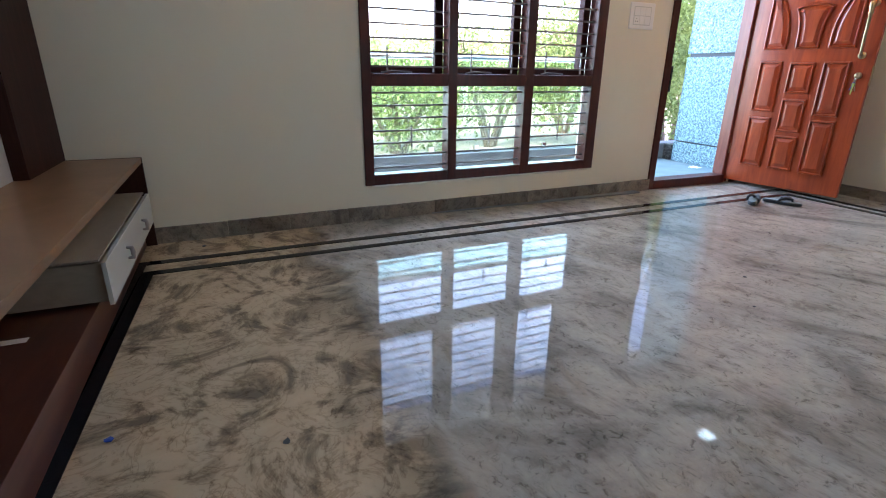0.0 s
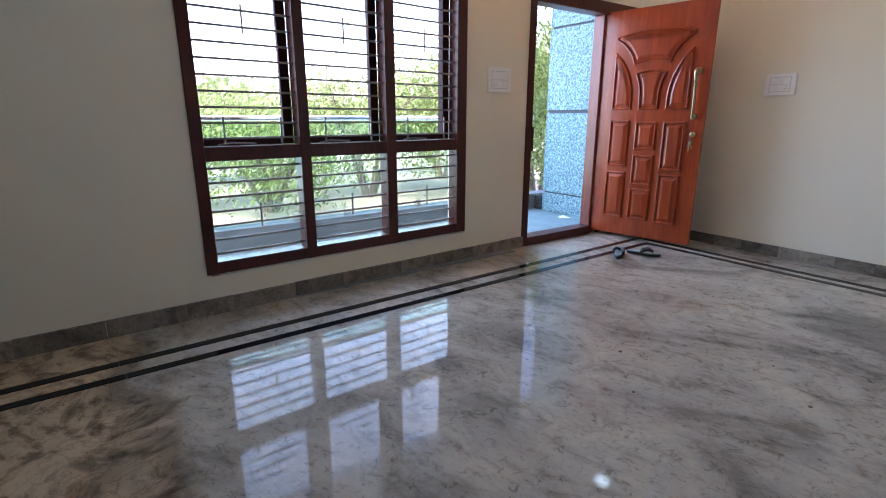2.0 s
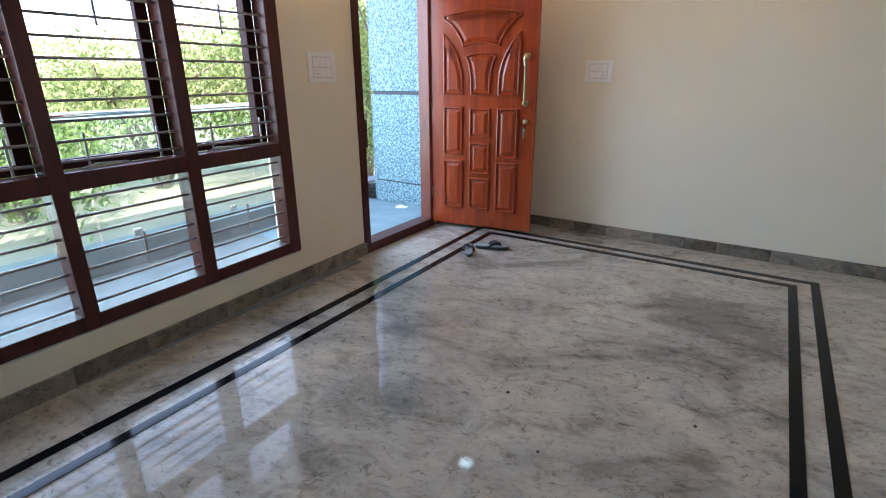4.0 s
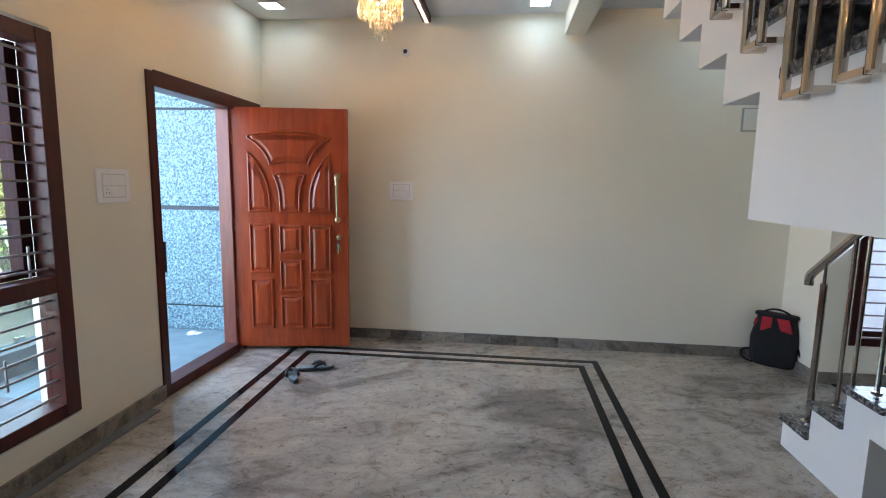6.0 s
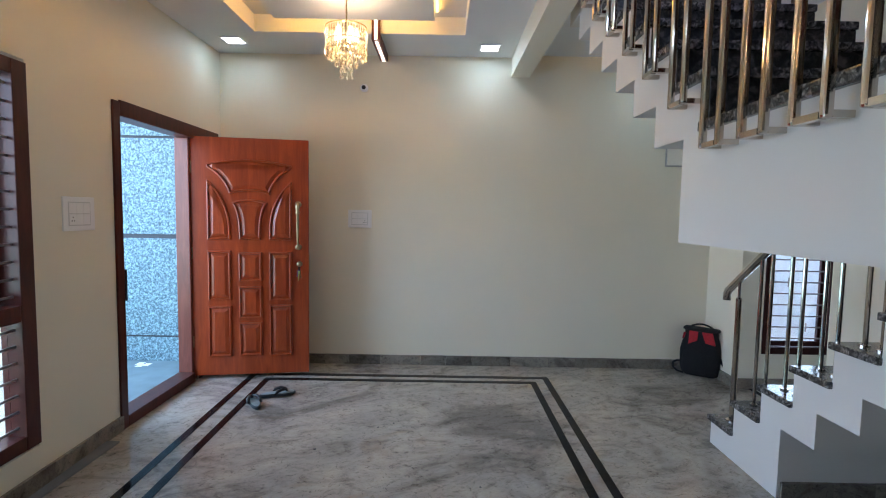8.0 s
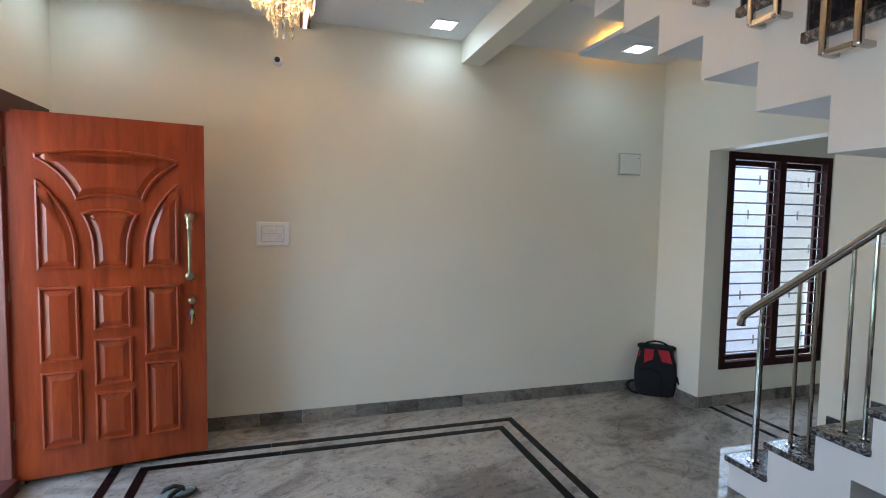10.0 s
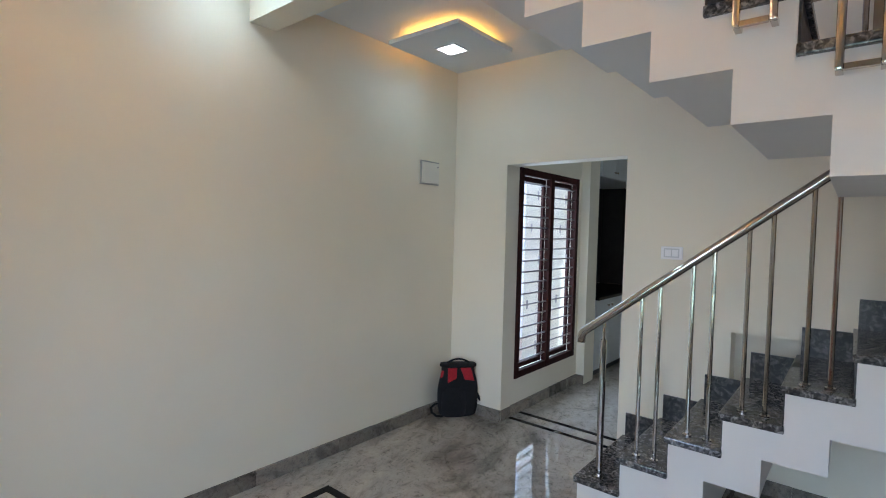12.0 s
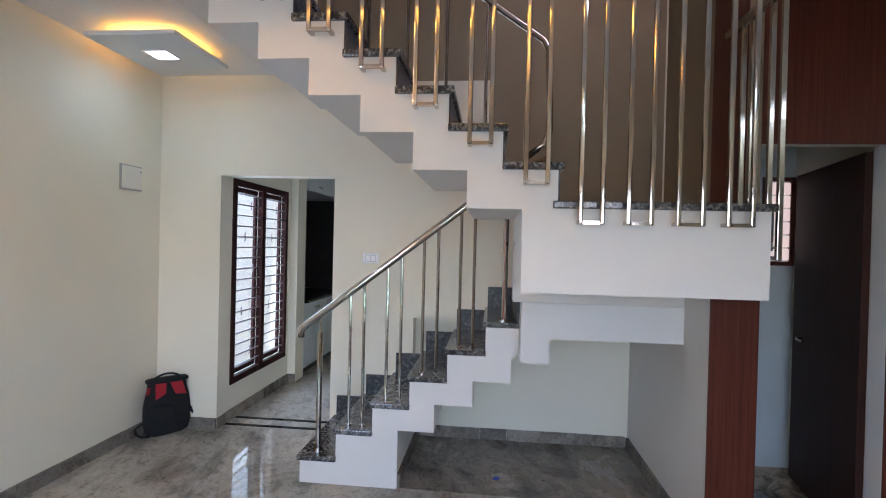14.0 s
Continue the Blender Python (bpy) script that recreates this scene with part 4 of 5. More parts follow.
# pull handle: round roses, swan-necked top, ringed slender grip
def rose(u, v, r, depth):
    bm = bmesh.new()
    tube(bm, [on_leaf(u, v, 0.0005), on_leaf(u, v, depth * 0.45), on_leaf(u, v, depth * 0.8), on_leaf(u, v, depth)], [r, r, r * 0.8, r * 0.45], 18)
    return bm


hd = part("pull_handle", rose(0.878, 1.498, 0.028, 0.022), BRONZE, door, "antique brass pull handle", smooth=True)
part("rose", rose(0.878, 1.125, 0.027, 0.020), BRONZE, hd, smooth=True)
bm = bmesh.new()
tube(bm, [on_leaf(0.878, v, d) for v, d in ((1.50, 0.012), (1.502, 0.042), (1.488, 0.060), (1.462, 0.062), (1.435, 0.056), (1.428, 0.055), (1.420, 0.055), (1.412, 0.054),
                                            (1.30, 0.050), (1.20, 0.048), (1.15, 0.044), (1.13, 0.034), (1.125, 0.012))],
     [0.015, 0.019, 0.021, 0.018, 0.013, 0.018, 0.018, 0.012, 0.011, 0.0095, 0.009, 0.013, 0.014], 14)
part("grip", bm, BRONZE, hd, smooth=True)
lock = part("lock", rose(0.888, 0.975, 0.024, 0.034), BRONZE, door, "brass cylinder lock with keys hanging", smooth=True)


def key_blade(u, v, tilt, length, d, mat, label=""):
    """A round bow and a slim blade hanging from the lock at a tilt."""
    bm = leaf_box(u - 0.009, u + 0.009, v - 0.024, v, d, d + 0.003, 0.001)
    more = leaf_box(u - 0.004, u + 0.004, v - length, v - 0.0242, d + 0.0004, d + 0.0026, 0.0005)
    me = bpy.data.meshes.new("blade")
    more.to_mesh(me)
    bm.from_mesh(me)
    bpy.data.meshes.remove(me)
    piv = on_leaf(u, v, d)
    bmesh.ops.rotate(bm, cent=piv, matrix=Matrix.Rotation(radians(tilt), 3, NRM), verts=bm.verts[:])
    part("key", bm, mat, lock, label)


key_blade(0.888, 0.952, 0, 0.055, 0.036, STEEL)
key_blade(0.888, 0.925, 14, 0.07, 0.040, STEEL)
key_blade(0.886, 0.925, -16, 0.062, 0.0435, material("violet_key", (0.14, 0.12, 0.32), 0.4, 0.5), "violet key")
key_blade(0.888, 0.918, -4, 0.085, 0.047, material("green_key_tag", (0.30, 0.46, 0.12), 0.5), "green key tag")
part("lock_plate", leaf_box(LW - 0.004, LW + 0.006, 0.90, 1.05, -0.03, -0.006), BRONZE, door)
for v in (0.25, 1.02, 1.75):
    part("hinge", leaf_box(-0.012, 0.006, v, v + 0.1, -0.02, 0.006, 0.003), BRONZE, door, "brass butt hinge")

# ---- wall fittings ----


def switch_plate(name, at, normal, w, h, cells, label):
    """A modular plate: at is its middle on the wall; normal 'x-' or 'y-' or 'y+'."""
    p = thing(name, at, label, "switch plate")
    x, y, z = at

    def put(nm, a0, a1, z0, z1, d0, d1, mat=PLASTIC, bev=0.003, owner=p):
        if normal == "x-":
            dims = (x - d1, x - d0, y + a0, y + a1, z + z0, z + z1)
        elif normal == "y-":
            dims = (x + a0, x + a1, y - d1, y - d0, z + z0, z + z1)
        else:
            dims = (x + a0, x + a1, y + d0, y + d1, z + z0, z + z1)
        return part(nm, a_box(*dims, bevel=bev), mat, owner)

    put("plate", -w / 2, w / 2, -h / 2, h / 2, 0.0, 0.014, bev=0.006)
    kx, kz = 0.70, 0.70
    # backing plate whose grey tone stands for the shadow lines between modules
    put("inlay", -w / 2 * kx, w / 2 * kx, -h / 2 * kz, h / 2 * kz, 0.0139, 0.0147, GAP_SHADE, 0)
    for a0, a1, z0, z1, kind in cells:
        a0, a1, z0, z1 = a0 * kx * 1.04, a1 * kx * 1.04, z0 * kz * 1.04, z1 * kz * 1.04
        m = put("module", a0, a1, z0, z1, 0.014, 0.0165, bev=0.001)
        c, k = (a0 + a1) / 2, (z0 + z1) / 2
        if kind == "socket":
            for du, dz in ((0, 0.012), (-0.01, -0.008), (0.01, -0.008)):
                put("pin_hole", c + du - 0.003, c + du + 0.003, k + dz - 0.003, k + dz + 0.003, 0.0166, 0.0172, BLACK, 0, m)
        elif kind == "knob":
            put("knob", c - 0.013, c + 0.013, k - 0.013, k + 0.013, 0.0166, 0.034, PLASTIC, 0.006, m)
    return p


def rows_of(w, h, top, bottom):
    cells, g = [], 0.012
    for (z0, z1), kinds in (((0.003, h / 2 - g), top), ((-h / 2 + g, -0.003), bottom)):
        n = len(kinds)
        for i, kd in enumerate(kinds):
            a = -w / 2 + g + (w - 2 * g) * i / n
            cells.append((a + 0.001, a + (w - 2 * g) / n - 0.001, z0, z1, kd))
    return cells


switch_plate("switch_plate", (XE, 2.322, 1.412), "x-", 0.225, 0.17, rows_of(0.225, 0.17, ("", "knob", ""), ("socket", "", "")), "white modular switch plate with socket and fan dial")
switch_plate("switch_plate", (3.23, YN - 0.0088, 1.44), "y-", 0.25, 0.195, rows_of(0.25, 0.195, ("", "", ""), ("socket", "", "")), "white modular switch plate between window and door")
switch_plate("switch_plate", (3.29, YS, 1.47), "y+", 0.135, 0.085, [(-0.055, -0.005, -0.03, 0.03, ""), (0.005, 0.055, -0.03, 0.03, "")], "small white switch plate above the stairs")
dbx = thing("distribution_box", (XE, -0.685, 2.05), "white flush electrical distribution box on the wall", "electrical box")
part("cover", a_box(XE - 0.012, XE, -0.80, -0.57, 1.955, 2.15, bevel=0.004), GREY_PLASTIC, dbx)
part("flap", a_box(XE - 0.024, XE - 0.0125, -0.788, -0.582, 1.967, 2.138, bevel=0.003), BOX_CREAM, dbx)
part("latch", a_box(XE - 0.028, XE - 0.024, -0.775, -0.762, 2.10, 2.112), IRON, dbx)

cctv = thing("security_camera", (XE, 2.286, 2.637), "small white dome security camera with a black lens", "camera")
bm = bmesh.new()
tube(bm, ((XE, 2.286, 2.637), (XE - 0.018, 2.286, 2.637), (XE - 0.045, 2.286, 2.635)), [0.036, 0.036, 0.026], 20)
part("housing", bm, PLASTIC, cctv, smooth=True)
bm = bmesh.new()
tube(bm, ((XE - 0.0455, 2.287, 2.635), (XE - 0.056, 2.288, 2.634), (XE - 0.062, 2.288, 2.633)), [0.020, 0.017, 0.006], 16)
part("lens", bm, BLACK, cctv, smooth=True)

# ---- ceiling lamps ----


def panel_lamp(x, y, z, watts, s=0.075):
    p = thing("ceiling_light", (x, y, z), "small square recessed led ceiling light, lit", "ceiling light", "led ceiling lights")
    part("frame", boxes((x - s - 0.012, x + s + 0.012, y - s - 0.012, y - s, z - 0.008, z), (x - s - 0.012, x + s + 0.012, y + s, y + s + 0.012, z - 0.008, z),
                        (x - s - 0.012, x - s, y - s, y + s, z - 0.008, z), (x + s, x + s + 0.012, y - s, y + s, z - 0.008, z)), PLASTIC, p)
    part("diffuser", a_box(x - s, x + s, y - s, y + s, z - 0.006, z - 0.001), LAMP, p)
    area_light("ceiling_lamp", (x, y, z - 0.012), (x, y + 0.0001, 0), 2 * s, 2 * s, watts, COOL)


for x, y in ((4.76, 3.36), (4.845, 1.14), (1.55, 3.36), (1.55, 1.14), (-0.35, 3.3), (-0.35, 1.14)):
    panel_lamp(x, y, ZC, LAMP_W)
hang = thing("ceiling_panel", (4.64, -0.36, 2.9), "square dropped ceiling panel with warm light glowing round its edge", "ceiling panel")
part("board", a_box(4.33, 4.95, -0.67, -0.035, 2.875, 2.905), CEIL, hang)
part("spacer", a_box(4.45, 4.83, -0.55, -0.155, 2.905, ZC + 0.02), CEIL, hang)
for dims in ((4.43, 4.445, -0.55, -0.155), (4.835, 4.85, -0.55, -0.155), (4.45, 4.83, -0.15, -0.135), (4.45, 4.83, -0.57, -0.555)):
    part("led_strip", a_box(*dims, 2.908, 2.918), COVE, hang, "warm led strip")
panel_lamp(4.64, -0.36, 2.875, LAMP_W)
cove = thing("cove_light", (3.2, 2.2, 3.0), "warm yellow led strip hidden in the ceiling tray", "cove light")
for dims in ((IX0 - 0.03, IX0 - 0.012, IY0, IY1), (IX1 + 0.012, IX1 + 0.03, IY0, IY1), (IX0, IX1, IY0 - 0.03, IY0 - 0.012), (IX0, IX1, IY1 + 0.012, IY1 + 0.03)):
    part("led_strip", a_box(*dims, 3.05, 3.062), COVE, cove)

# wooden light channel on the ceiling by the chandelier
for y, nm in ((2.10, "wood_light"),):
    wl = thing(nm, (4.7, y, ZC), "dark wooden ceiling batten with a white light strip along it", "ceiling light", "wooden ceiling lights")
    part("batten", boxes((4.552, 5.1, y - 0.035, y + 0.035, ZC - 0.06, ZC - 0.0005)), FRAME_WOOD, wl)
    part("upright_batten", a_box(4.515, 4.5495, y - 0.035, y + 0.035, ZC - 0.06, 3.075), FRAME_WOOD, wl)
    part("upright_strip", a_box(4.509, 4.5145, y - 0.012, y + 0.012, ZC - 0.06, 3.07), STRIP, wl, "glowing white strip")
    part("light_strip", a_box(4.552, 5.09, y - 0.012, y + 0.012, ZC - 0.066, ZC - 0.0605), STRIP, wl, "glowing white strip")

# chandelier
CX, CY = 3.95, 2.229
ch = thing("chandelier", (CX, CY, 2.985), "lit tiered crystal chandelier with hanging glass drops", "chandelier")
bm = bmesh.new()
tube(bm, ((CX, CY, 2.985), (CX, CY, 2.975), (CX, CY, 2.96)), [0.05, 0.05, 0.02], 16)
part("ceiling_rose", bm, BRONZE, ch, smooth=True)
bm = bmesh.new()
tube(bm, ((CX, CY, 2.96), (CX, CY, 2.52)), 0.006, 8)
part("stem", bm, BRONZE, ch, smooth=True)
rnd = random.Random(3)
for r, ztop, drop, n in ((0.142, 2.765, 0.115, 44), (0.132, 2.672, 0.06, 36), (0.105, 2.645, 0.075, 26), (0.075, 2.61, 0.11, 16), (0.042, 2.53, 0.085, 8)):
    bm = bmesh.new()
    ring = [(CX + r * math.cos(a * 0.2618), CY + r * math.sin(a * 0.2618), ztop) for a in range(25)]
    tube(bm, ring, 0.0045, 6, caps=False)
    tier = part("ring", bm, BRONZE, ch, "gilt ring")
    bm = bmesh.new()
    for i in range(n):
        a = 2 * math.pi * i / n
        x, y = CX + r * math.cos(a), CY + r * math.sin(a)
        z = ztop - 0.004
        while z > ztop - drop:
            h = 0.108 if r > 0.14 else rnd.uniform(0.030, 0.044)
            w = 0.0085
            c = [bm.verts.new((x + w * math.cos(a + q * 1.5708), y + w * math.sin(a + q * 1.5708), z - h * 0.45)) for q in range(4)]
            t0, t1 = bm.verts.new((x, y, z)), bm.verts.new((x, y, z - h))
            for q in range(4):
                bm.faces.new((t0, c[q], c[(q + 1) % 4])), bm.faces.new((t1, c[(q + 1) % 4], c[q]))
            z -= h + 0.002
    bmesh.ops.recalc_face_normals(bm, faces=bm.faces[:])
    part("crystal_fringe", bm, CRYSTAL, tier, "clear crystal drops")
for i in range(5):
    a = i * 1.2566
    x, y = CX + 0.07 * math.cos(a), CY + 0.07 * math.sin(a)
    bm = bmesh.new()
    tube(bm, ((x, y, 2.755), (x, y, 2.735), (x, y, 2.69), (x, y, 2.67)), [0.008, 0.022, 0.022, 0.006], 10)
    part("bulb", bm, BULB, ch, "glowing warm bulb", smooth=True)

# ---- television unit ----
tv = thing("tv_unit", (-0.6, 2.6, 0), "low brown laminate television unit with white drawers, one side open", "tv unit")
TF = -0.425
part("top", a_box(XW + 0.001, TF, 0.75, YN - 0.022, 0.465, 0.497, bevel=0.002), OAK, tv)
part("end_panel", a_box(XW + 0.001, TF + 0.002, YN - 0.022, YN - 0.001, 0.0, 0.497), WENGE, tv)
part("bottom", a_box(XW + 0.001, TF - 0.03, 0.75, YN - 0.024, 0.0, 0.098, bevel=0.002), BOARD, tv)
part("back", a_box(XW + 0.001, XW + 0.012, 0.75, YN - 0.024, 0.1, 0.464), BEIGE, tv)
part("divider", a_box(XW + 0.013, TF - 0.03, 0.75, 0.77, 0.1, 0.464), OAK, tv)
dr = part("drawer", boxes((XW + 0.05, TF - 0.012, 2.39, 3.58, 0.115, 0.128), (XW + 0.05, TF - 0.012, 2.385, 2.40, 0.115, 0.275), (XW + 0.05, TF - 0.012, 3.565, 3.58, 0.115, 0.275),
                          (XW + 0.04, XW + 0.05, 2.39, 3.58, 0.115, 0.275)), BEIGE, tv)
part("drawer_front", a_box(TF - 0.012, TF + 0.006, 2.37, YN - 0.026, 0.102, 0.282, bevel=0.002), GLOSS_WHITE, dr, "glossy white drawer front")
part("lid_shelf", a_box(XW + 0.013, TF - 0.02, 2.385, YN - 0.026, 0.283, 0.291), BEIGE, tv)
for y in (2.76, 3.24):
    bm = bmesh.new()
    tube(bm, ((TF + 0.006, y, 0.215), (TF + 0.026, y, 0.213), (TF + 0.03, y, 0.19), (TF + 0.028, y, 0.165), (TF + 0.006, y, 0.163)), [0.007, 0.009, 0.011, 0.009, 0.006], 8)
    part("handle", bm, IRON, dr, "dark metal handle", smooth=True)
part("upright", a_box(XW, XW + 0.03, 3.05, YN - 0.001, 0.498, 2.6), WENGE, tv, "dark wood laminate upright")
part("back_board", a_box(XW, XW + 0.014, 1.0, 3.05, 0.498, 2.2), GLOSS_WHITE, tv, "glossy white back board")

TV_AT = Vector((0.093, 0.213, 0.987))
for ob in tv.children_recursive:
    for v in ob.data.vertices:
        v.co = TV_AT + (v.co - TV_AT) * 0.951
        if v.co.z < 0.06:
            v.co.z = 0.0
        if ob.name.startswith("bottom") and v.co.x > -0.5:
            v.co.x -= 0.026
        if v.co.x < -0.76:
            v.co.x = XW + 0.001 + max(0.0, v.co.x + 0.785)
ps = bmesh.new()
box(ps, -0.70, -0.61, 2.05, 2.085, 0.1425, 0.1438)
tagged(link("paper_scrap", ps, PLASTIC), "torn white paper strip on the unit's bottom board", "paper")

# ---- bathroom door and louvre ----
bd = thing("door_2", (0.335, 0.1, 0.0), "dark brown laminate bathroom door standing open", "door", kind="structure")
bm = a_box(0.335, 0.372, -0.82, 0.085, 0.03, 2.135, bevel=0.003)
swing = Matrix.Translation((0.335, 0.085, 0)) @ Matrix.Rotation(radians(-11), 4, "Z") @ Matrix.Translation((-0.335, -0.085, 0))
bmesh.ops.transform(bm, matrix=swing, verts=bm.verts[:])
leaf2 = part("leaf", bm, WENGE, bd)
part("frame", boxes((0.30, 0.334, 0.086, 0.2, 0, ZL)), GLOSS_WHITE, bd)
bm = bmesh.new()
tube(bm, ((0.372, -0.65, 1.02), (0.405, -0.65, 1.02), (0.41, -0.6, 1.02), (0.41, -0.55, 1.02)), 0.009, 8)
bmesh.ops.transform(bm, matrix=swing, verts=bm.verts[:])
part("handle", bm, STEEL, leaf2, "steel lever handle", smooth=True)
lv = thing("window_3", (0.2, -1.0, 1.5), "small louvred bathroom window with a dark frame", "window", kind="structure")
part("frame", boxes((0.11, 0.14, -0.999, -0.975, 1.5, 2.15), (0.30, 0.33, -0.999, -0.975, 1.5, 2.15), (0.14, 0.30, -0.999, -0.975, 1.5, 1.53), (0.14, 0.30, -0.999, -0.975, 2.12, 2.15)), FRAME_WOOD, lv)
for i in range(6):
    z = 1.54 + i * 0.097
    part("louvre", a_box(0.14, 0.30, -0.996, -0.985, z, z + 0.085, bevel=0.002), LOUVRE, lv, "frosted glass blade lit from outside")

# ---- kitchen window ----
kw = thing("window_2", (4.65, -1.8, 0.31), "tall two-leaf dark red wooden kitchen window with iron bars", "window", kind="structure")
KY = ((-1.80, -1.31), (-2.35, -1.87))
KF0, KF1 = 4.575, 4.63
for y0, y1 in ((-1.31, -1.25), (-1.87, -1.80), (-2.41, -2.35)):
    part("stile", a_box(KF0, KF1, y0, y1, 0.31, 2.135, bevel=0.004), SASH_WOOD, kw)
for y0, y1 in KY:
    part("rail", a_box(KF0 + 0.003, KF1 - 0.003, y0, y1, 0.31, 0.37, bevel=0.004), SASH_WOOD, kw)
    part("rail", a_box(KF0 + 0.003, KF1 - 0.003, y0, y1, 2.075, 2.135, bevel=0.004), SASH_WOOD, kw)
    part("sash", boxes((4.632, 4.656, y0, y0 + 0.045, 0.37, 2.075), (4.632, 4.656, y1 - 0.045, y1, 0.37, 2.075), (4.632, 4.656, y0 + 0.045, y1 - 0.045, 0.37, 0.415),
                       (4.632, 4.656, y0 + 0.045, y1 - 0.045, 2.03, 2.075)), SASH_WOOD, kw)
    p = part("pane", a_box(4.643, 4.646, y0 + 0.045, y1 - 0.045, 0.415, 2.03), PANE, kw)
    p.visible_shadow = False
    grille(kw, y0, y1, 0.40, 2.06, 4.60, 17, "y", links=((0.35, 1, 1), (0.7, 5, 1), (0.3, 9, 1), (0.62, 12, 1), (0.4, 15, 1)))
structure("neighbour_wall", a_box(7.6, 7.8, -9, 2.5, -0.6, 3.2), NEIGHBOUR, "pale blue-white wall of the neighbouring house", "wall")

# ---- backpack ----
bag = thing("backpack", (4.932, -0.909, 0), "black backpack with red top panels standing in the corner", "backpack")
BAG_AT = Matrix.Translation((4.932, -0.909, 0)) @ Matrix.Rotation(radians(140), 4, "Z") @ Matrix.Diagonal((1, 1.32, 0.98, 1))


def soft_loft(rings, seg=28, square=3.2, wrinkle=0.005):
    """Closed soft body from rings (z, half width, half depth, x offset, y offset)."""
    bm = bmesh.new()
    loops = []
    for z, hw, hd, ox, oy in rings:
        loop = []
        for i in range(seg):
            a = 2 * math.pi * i / seg
            ca, sa = math.cos(a), math.sin(a)
            k = (abs(ca) ** square + abs(sa) ** square) ** (-1 / square)
            co = Vector((ox + hd * k * ca, oy + hw * k * sa, z))
            if z > 0.02:
                co += Vector((noise.noise(co * 11), noise.noise(co * 11 + Vector((5, 1, 3))), 0)) * wrinkle
            loop.append(bm.verts.new(co))
        loops.append(loop)
    for p, q in zip(loops, loops[1:]):
        for i in range(seg):
            bm.faces.new((p[i], p[(i + 1) % seg], q[(i + 1) % seg], q[i]))
    bm.faces.new(loops[0][::-1]), bm.faces.new(loops[-1])
    bmesh.ops.transform(bm, matrix=BAG_AT, verts=bm.verts[:])
    return bm


def red_patch(y0, y1, z1, y2, y3, z2, z3, xt, xb):
    """A slanted patch: top from y0 to y1 at z1, foot from y2 at z2 to y3 at z3."""
    bm = bmesh.new()
    front = [(xt, y0, z1), (xt, y1, z1), (xb, y3, z3), (xb, y2, z2)]
    f = [bm.verts.new((x + 0.008, y, z)) for x, y, z in front]
    g = [bm.verts.new((x - 0.012, y, z)) for x, y, z in front]
    bm.faces.new(f), bm.faces.new(g[::-1])
    for i in range(4):
        j = (i + 1) % 4
        bm.faces.new((f[j], f[i], g[i], g[j]))
    bmesh.ops.recalc_face_normals(bm, faces=bm.faces[:])
    bmesh.ops.bevel(bm, geom=bm.edges[:], offset=0.003, segments=2, affect="EDGES", profile=0.5)
    bmesh.ops.transform(bm, matrix=BAG_AT, verts=bm.verts[:])
    return bm


part("body", soft_loft(((0.003, 0.098, 0.042, 0, 0), (0.02, 0.118, 0.056, 0, 0), (0.08, 0.128, 0.062, 0, 0), (0.16, 0.132, 0.064, 0, 0), (0.24, 0.131, 0.060, 0, 0),
                        (0.31, 0.122, 0.054, -0.004, 0), (0.38, 0.110, 0.048, -0.008, 0), (0.435, 0.106, 0.043, -0.010, 0), (0.447, 0.098, 0.036, -0.010, 0))), FABRIC, bag, smooth=True)
part("front_pocket", soft_loft(((0.006, 0.060, 0.028, 0.034, -0.03), (0.03, 0.078, 0.040, 0.036, -0.03), (0.12, 0.082, 0.044, 0.036, -0.03), (0.22, 0.078, 0.038, 0.034, -0.028), (0.27, 0.066, 0.022, 0.030, -0.025)), 24, 3.0), FABRIC, bag, smooth=True)
part("lid", soft_loft(((0.428, 0.108, 0.047, -0.008, 0), (0.436, 0.119, 0.054, -0.008, 0), (0.452, 0.119, 0.054, -0.008, 0), (0.460, 0.110, 0.047, -0.008, 0)), 24, 4.0, 0.003), FABRIC, bag, smooth=True)
part("red_panel", red_patch(-0.072, -0.014, 0.427, -0.074, -0.018, 0.300, 0.342, 0.036, 0.049), RED_FABRIC, bag, "red fabric panel")
part("red_panel", red_patch(0.008, 0.076, 0.427, 0.036, 0.100, 0.328, 0.315, 0.036, 0.047), RED_FABRIC, bag, "red fabric panel")
part("side_panel", red_patch(-0.112, -0.096, 0.40, -0.120, -0.104, 0.34, 0.35, 0.018, 0.026), RED_FABRIC, bag, "red fabric panel")


def strap(name, pts, r):
    bm = bmesh.new()
    tube(bm, pts, r, 10)
    bmesh.ops.transform(bm, matrix=BAG_AT, verts=bm.verts[:])
    part(name, bm, FABRIC, bag, smooth=True)


strap("carry_loop", [(-0.008, -0.072 + 0.0144 * i, 0.458 + 0.036 * math.sin(math.pi * i / 10) ** 0.7) for i in range(11)], 0.008)
strap("strap", [(0.01, -0.122, 0.115), (0.018, -0.150, 0.112), (0.024, -0.176, 0.085), (0.03, -0.172, 0.045), (0.04, -0.145, 0.018), (0.045, -0.10, 0.010)], 0.008)
strap("strap", [(0.0, 0.125, 0.19), (0.01, 0.150, 0.15), (0.018, 0.172, 0.10), (0.022, 0.192, 0.055), (0.024, 0.205, 0.022)], [0.014, 0.018, 0.021, 0.021, 0.014])

# ---- slippers ----


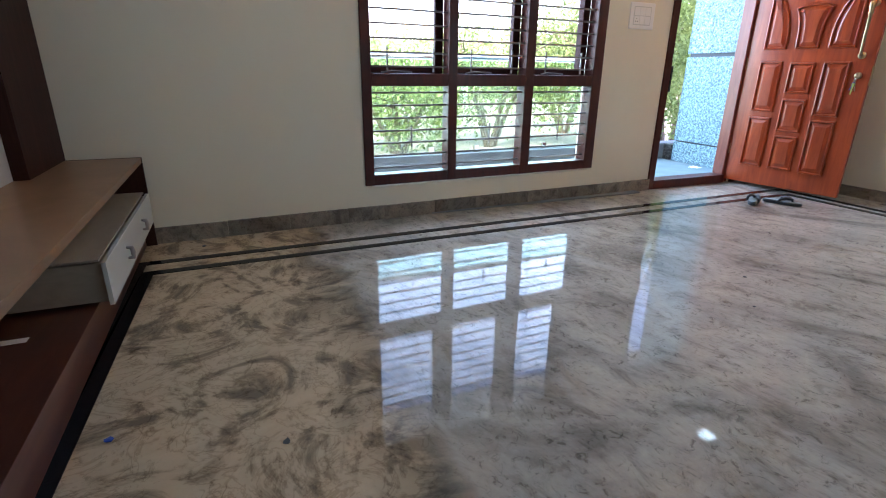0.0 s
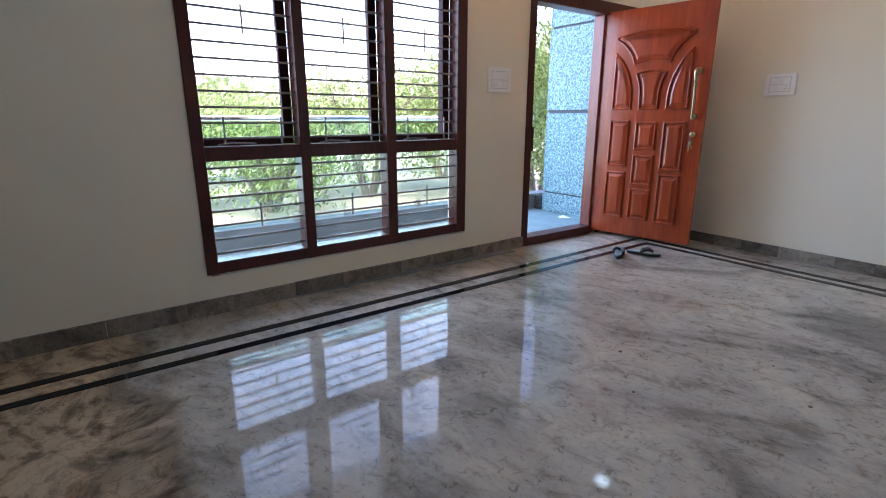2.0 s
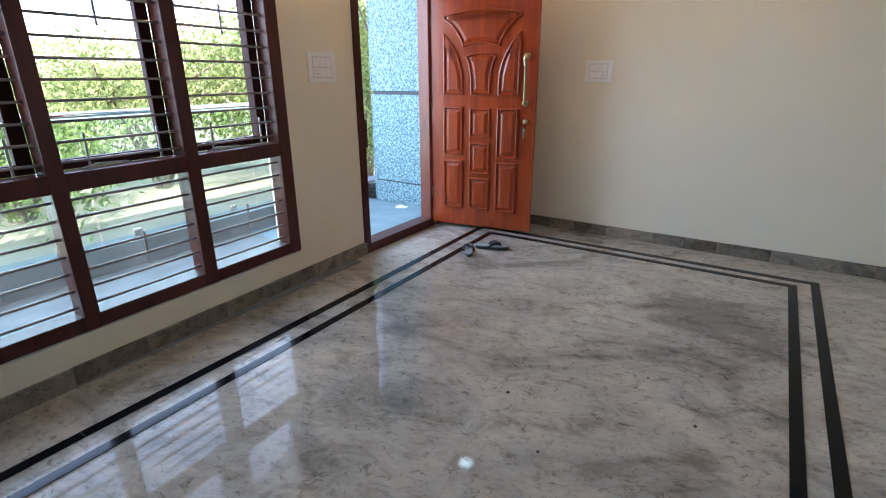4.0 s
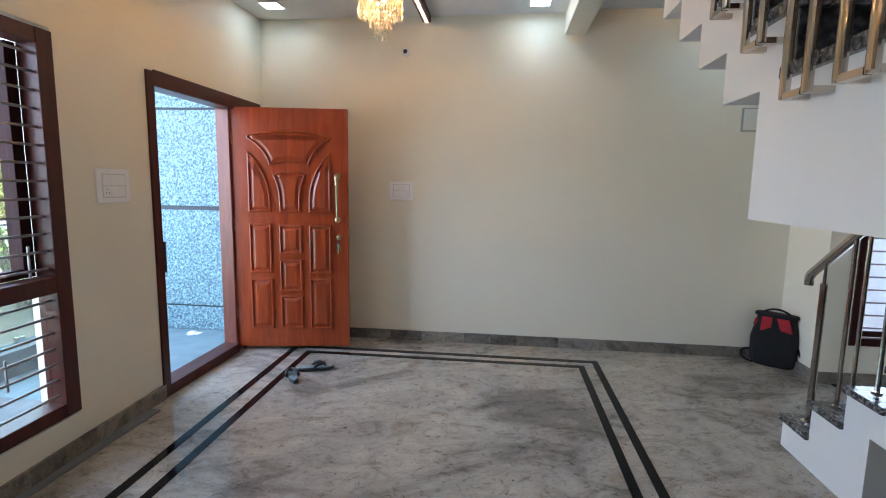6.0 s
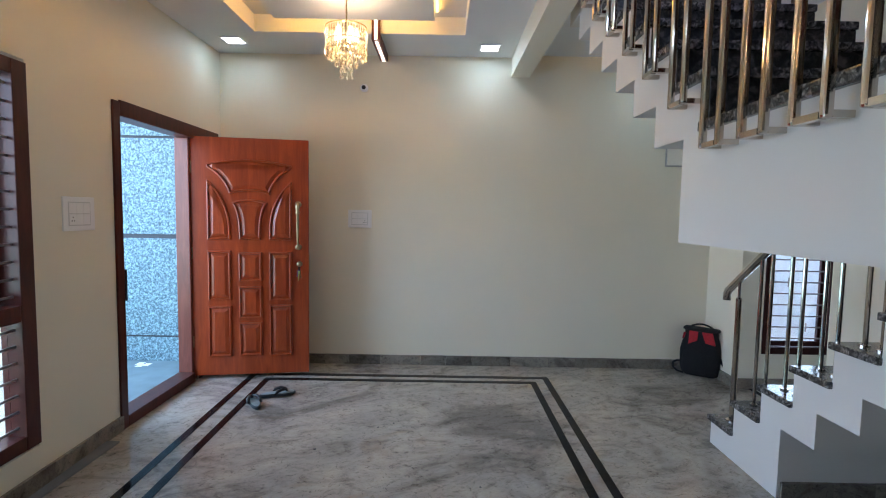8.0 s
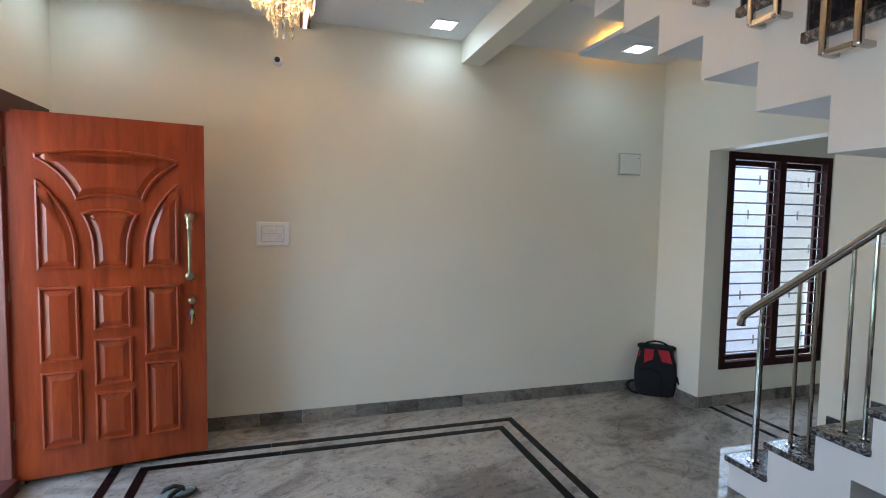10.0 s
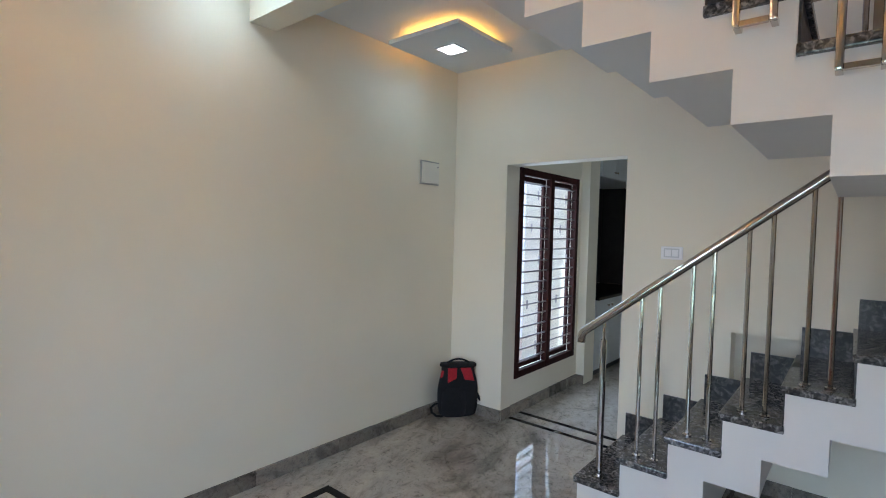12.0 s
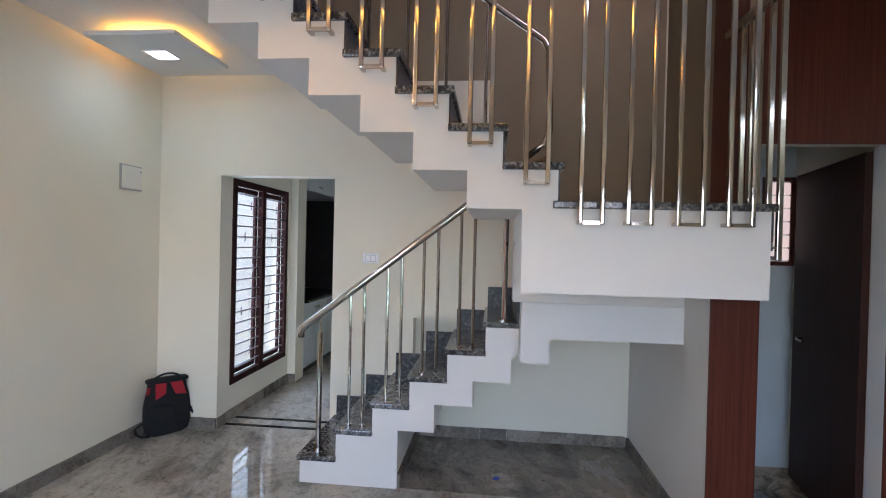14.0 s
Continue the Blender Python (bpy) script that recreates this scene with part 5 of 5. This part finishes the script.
def slipper(x, y, ang):
    s = thing("slipper", (x, y, 0), "grey rubber flip-flop with black straps on the granite floor", "slipper", "pair of slippers")
    m = Matrix.Translation((x, y, 0)) @ Matrix.Rotation(radians(ang), 4, "Z")
    outline = []
    for i in range(28):
        a = 2 * math.pi * i / 28
        u = math.cos(a)
        w = 0.046 + 0.010 * u - 0.012 * math.exp(-((u + 0.15) / 0.35) ** 2)
        outline.append((0.14 * u, w * math.sin(a)))
    bm = bmesh.new()
    rings = []
    for z, k in ((0.004, 0.96), (0.008, 1.0), (0.02, 1.0), (0.024, 0.96)):
        rings.append([bm.verts.new((px * k, py * k, z + (0.006 if px < -0.03 else 0) * (z > 0.01))) for px, py in outline])
    for a, b in zip(rings, rings[1:]):
        for i in range(28):
            bm.faces.new((a[i], a[(i + 1) % 28], b[(i + 1) % 28], b[i]))
    bm.faces.new(rings[0][::-1]), bm.faces.new(rings[-1])
    bmesh.ops.transform(bm, matrix=m, verts=bm.verts[:])
    part("sole", bm, RUBBER, s)
    bm = bmesh.new()
    low = [bm.verts.new((px * 0.93, py * 0.93, 0.0242 + (0.006 if px < -0.03 else 0))) for px, py in outline]
    top = [bm.verts.new((px * 0.91, py * 0.91, 0.0268 + (0.006 if px < -0.03 else 0))) for px, py in outline]
    for i in range(28):
        bm.faces.new((low[i], low[(i + 1) % 28], top[(i + 1) % 28], top[i]))
    bm.faces.new(low[::-1]), bm.faces.new(top)
    bmesh.ops.transform(bm, matrix=m, verts=bm.verts[:])
    part("footbed", bm, FOOTBED, s, "pale grey-green footbed")
    for sg in (1, -1):
        bm = bmesh.new()
        tube(bm, ((0.075, 0.0, 0.024), (0.065, 0.006 * sg, 0.048), (0.03, 0.028 * sg, 0.056), (-0.01, 0.042 * sg, 0.045), (-0.03, 0.044 * sg, 0.022)), [0.006, 0.010, 0.013, 0.012, 0.008], 8)
        bmesh.ops.transform(bm, matrix=m, verts=bm.verts[:])
        part("strap", bm, BLACK, s, smooth=True)


slipper(4.05, 2.945, 32)
slipper(4.235, 2.825, -63)

# ---- litter on the floors ----


def scrap(name, x, y, z, s, mat, label, seed):
    rnd = random.Random(seed)
    bm = bmesh.new()
    bmesh.ops.create_icosphere(bm, subdivisions=1, radius=s)
    for v in bm.verts:
        v.co = Vector((v.co.x * rnd.uniform(0.6, 1.4), v.co.y * rnd.uniform(0.6, 1.4), max(-s * 0.25, v.co.z * 0.35 * rnd.uniform(0.5, 1.2))))
        v.co += Vector((x, y, z + s * 0.25))
    tagged(link(name, bm, mat), label, "litter", "litter on the floor")


BLUE = material("blue_plastic", (0.01, 0.05, 0.30), 0.4)
for i, (x, y, s) in enumerate(((0.133, 1.429, 0.012), (-0.14, 3.33, 0.016), (2.484, 1.816, 0.012), (3.35, 2.3, 0.009), (2.95, 1.3, 0.008), (2.69, 1.06, 0.009), (3.75, 1.85, 0.008), (3.68, 1.95, 0.007), (2.2, 1.55, 0.008))):
    scrap("debris", x, y, 0, s, BLACK, "small dark crumb of dirt on the granite floor", i)
scrap("plastic_scrap", 2.25, -0.5, 0, 0.03, BLUE, "crumpled blue plastic scrap under the stairs", 40)
scrap("plastic_scrap", 1.93, -0.52, 0, 0.014, BLACK, "dark scrap on the floor under the stairs", 41)
scrap("plastic_scrap", -0.33, 1.62, 0, 0.013, BLUE, "blue plastic crumb beside the inlay", 42)
pp = bmesh.new()
for k, (dx, dy) in enumerate(((0, 0), (0.05, 0.03), (0.02, -0.05))):
    box(pp, 4.86 + dx, 4.94 + dx, 4.30 + dy, 4.36 + dy, 0.0125 + 0.0015 * k, 0.0135 + 0.0015 * k)
tagged(link("paper_scrap", pp, PLASTIC), "torn white paper scraps on the porch floor", "paper")
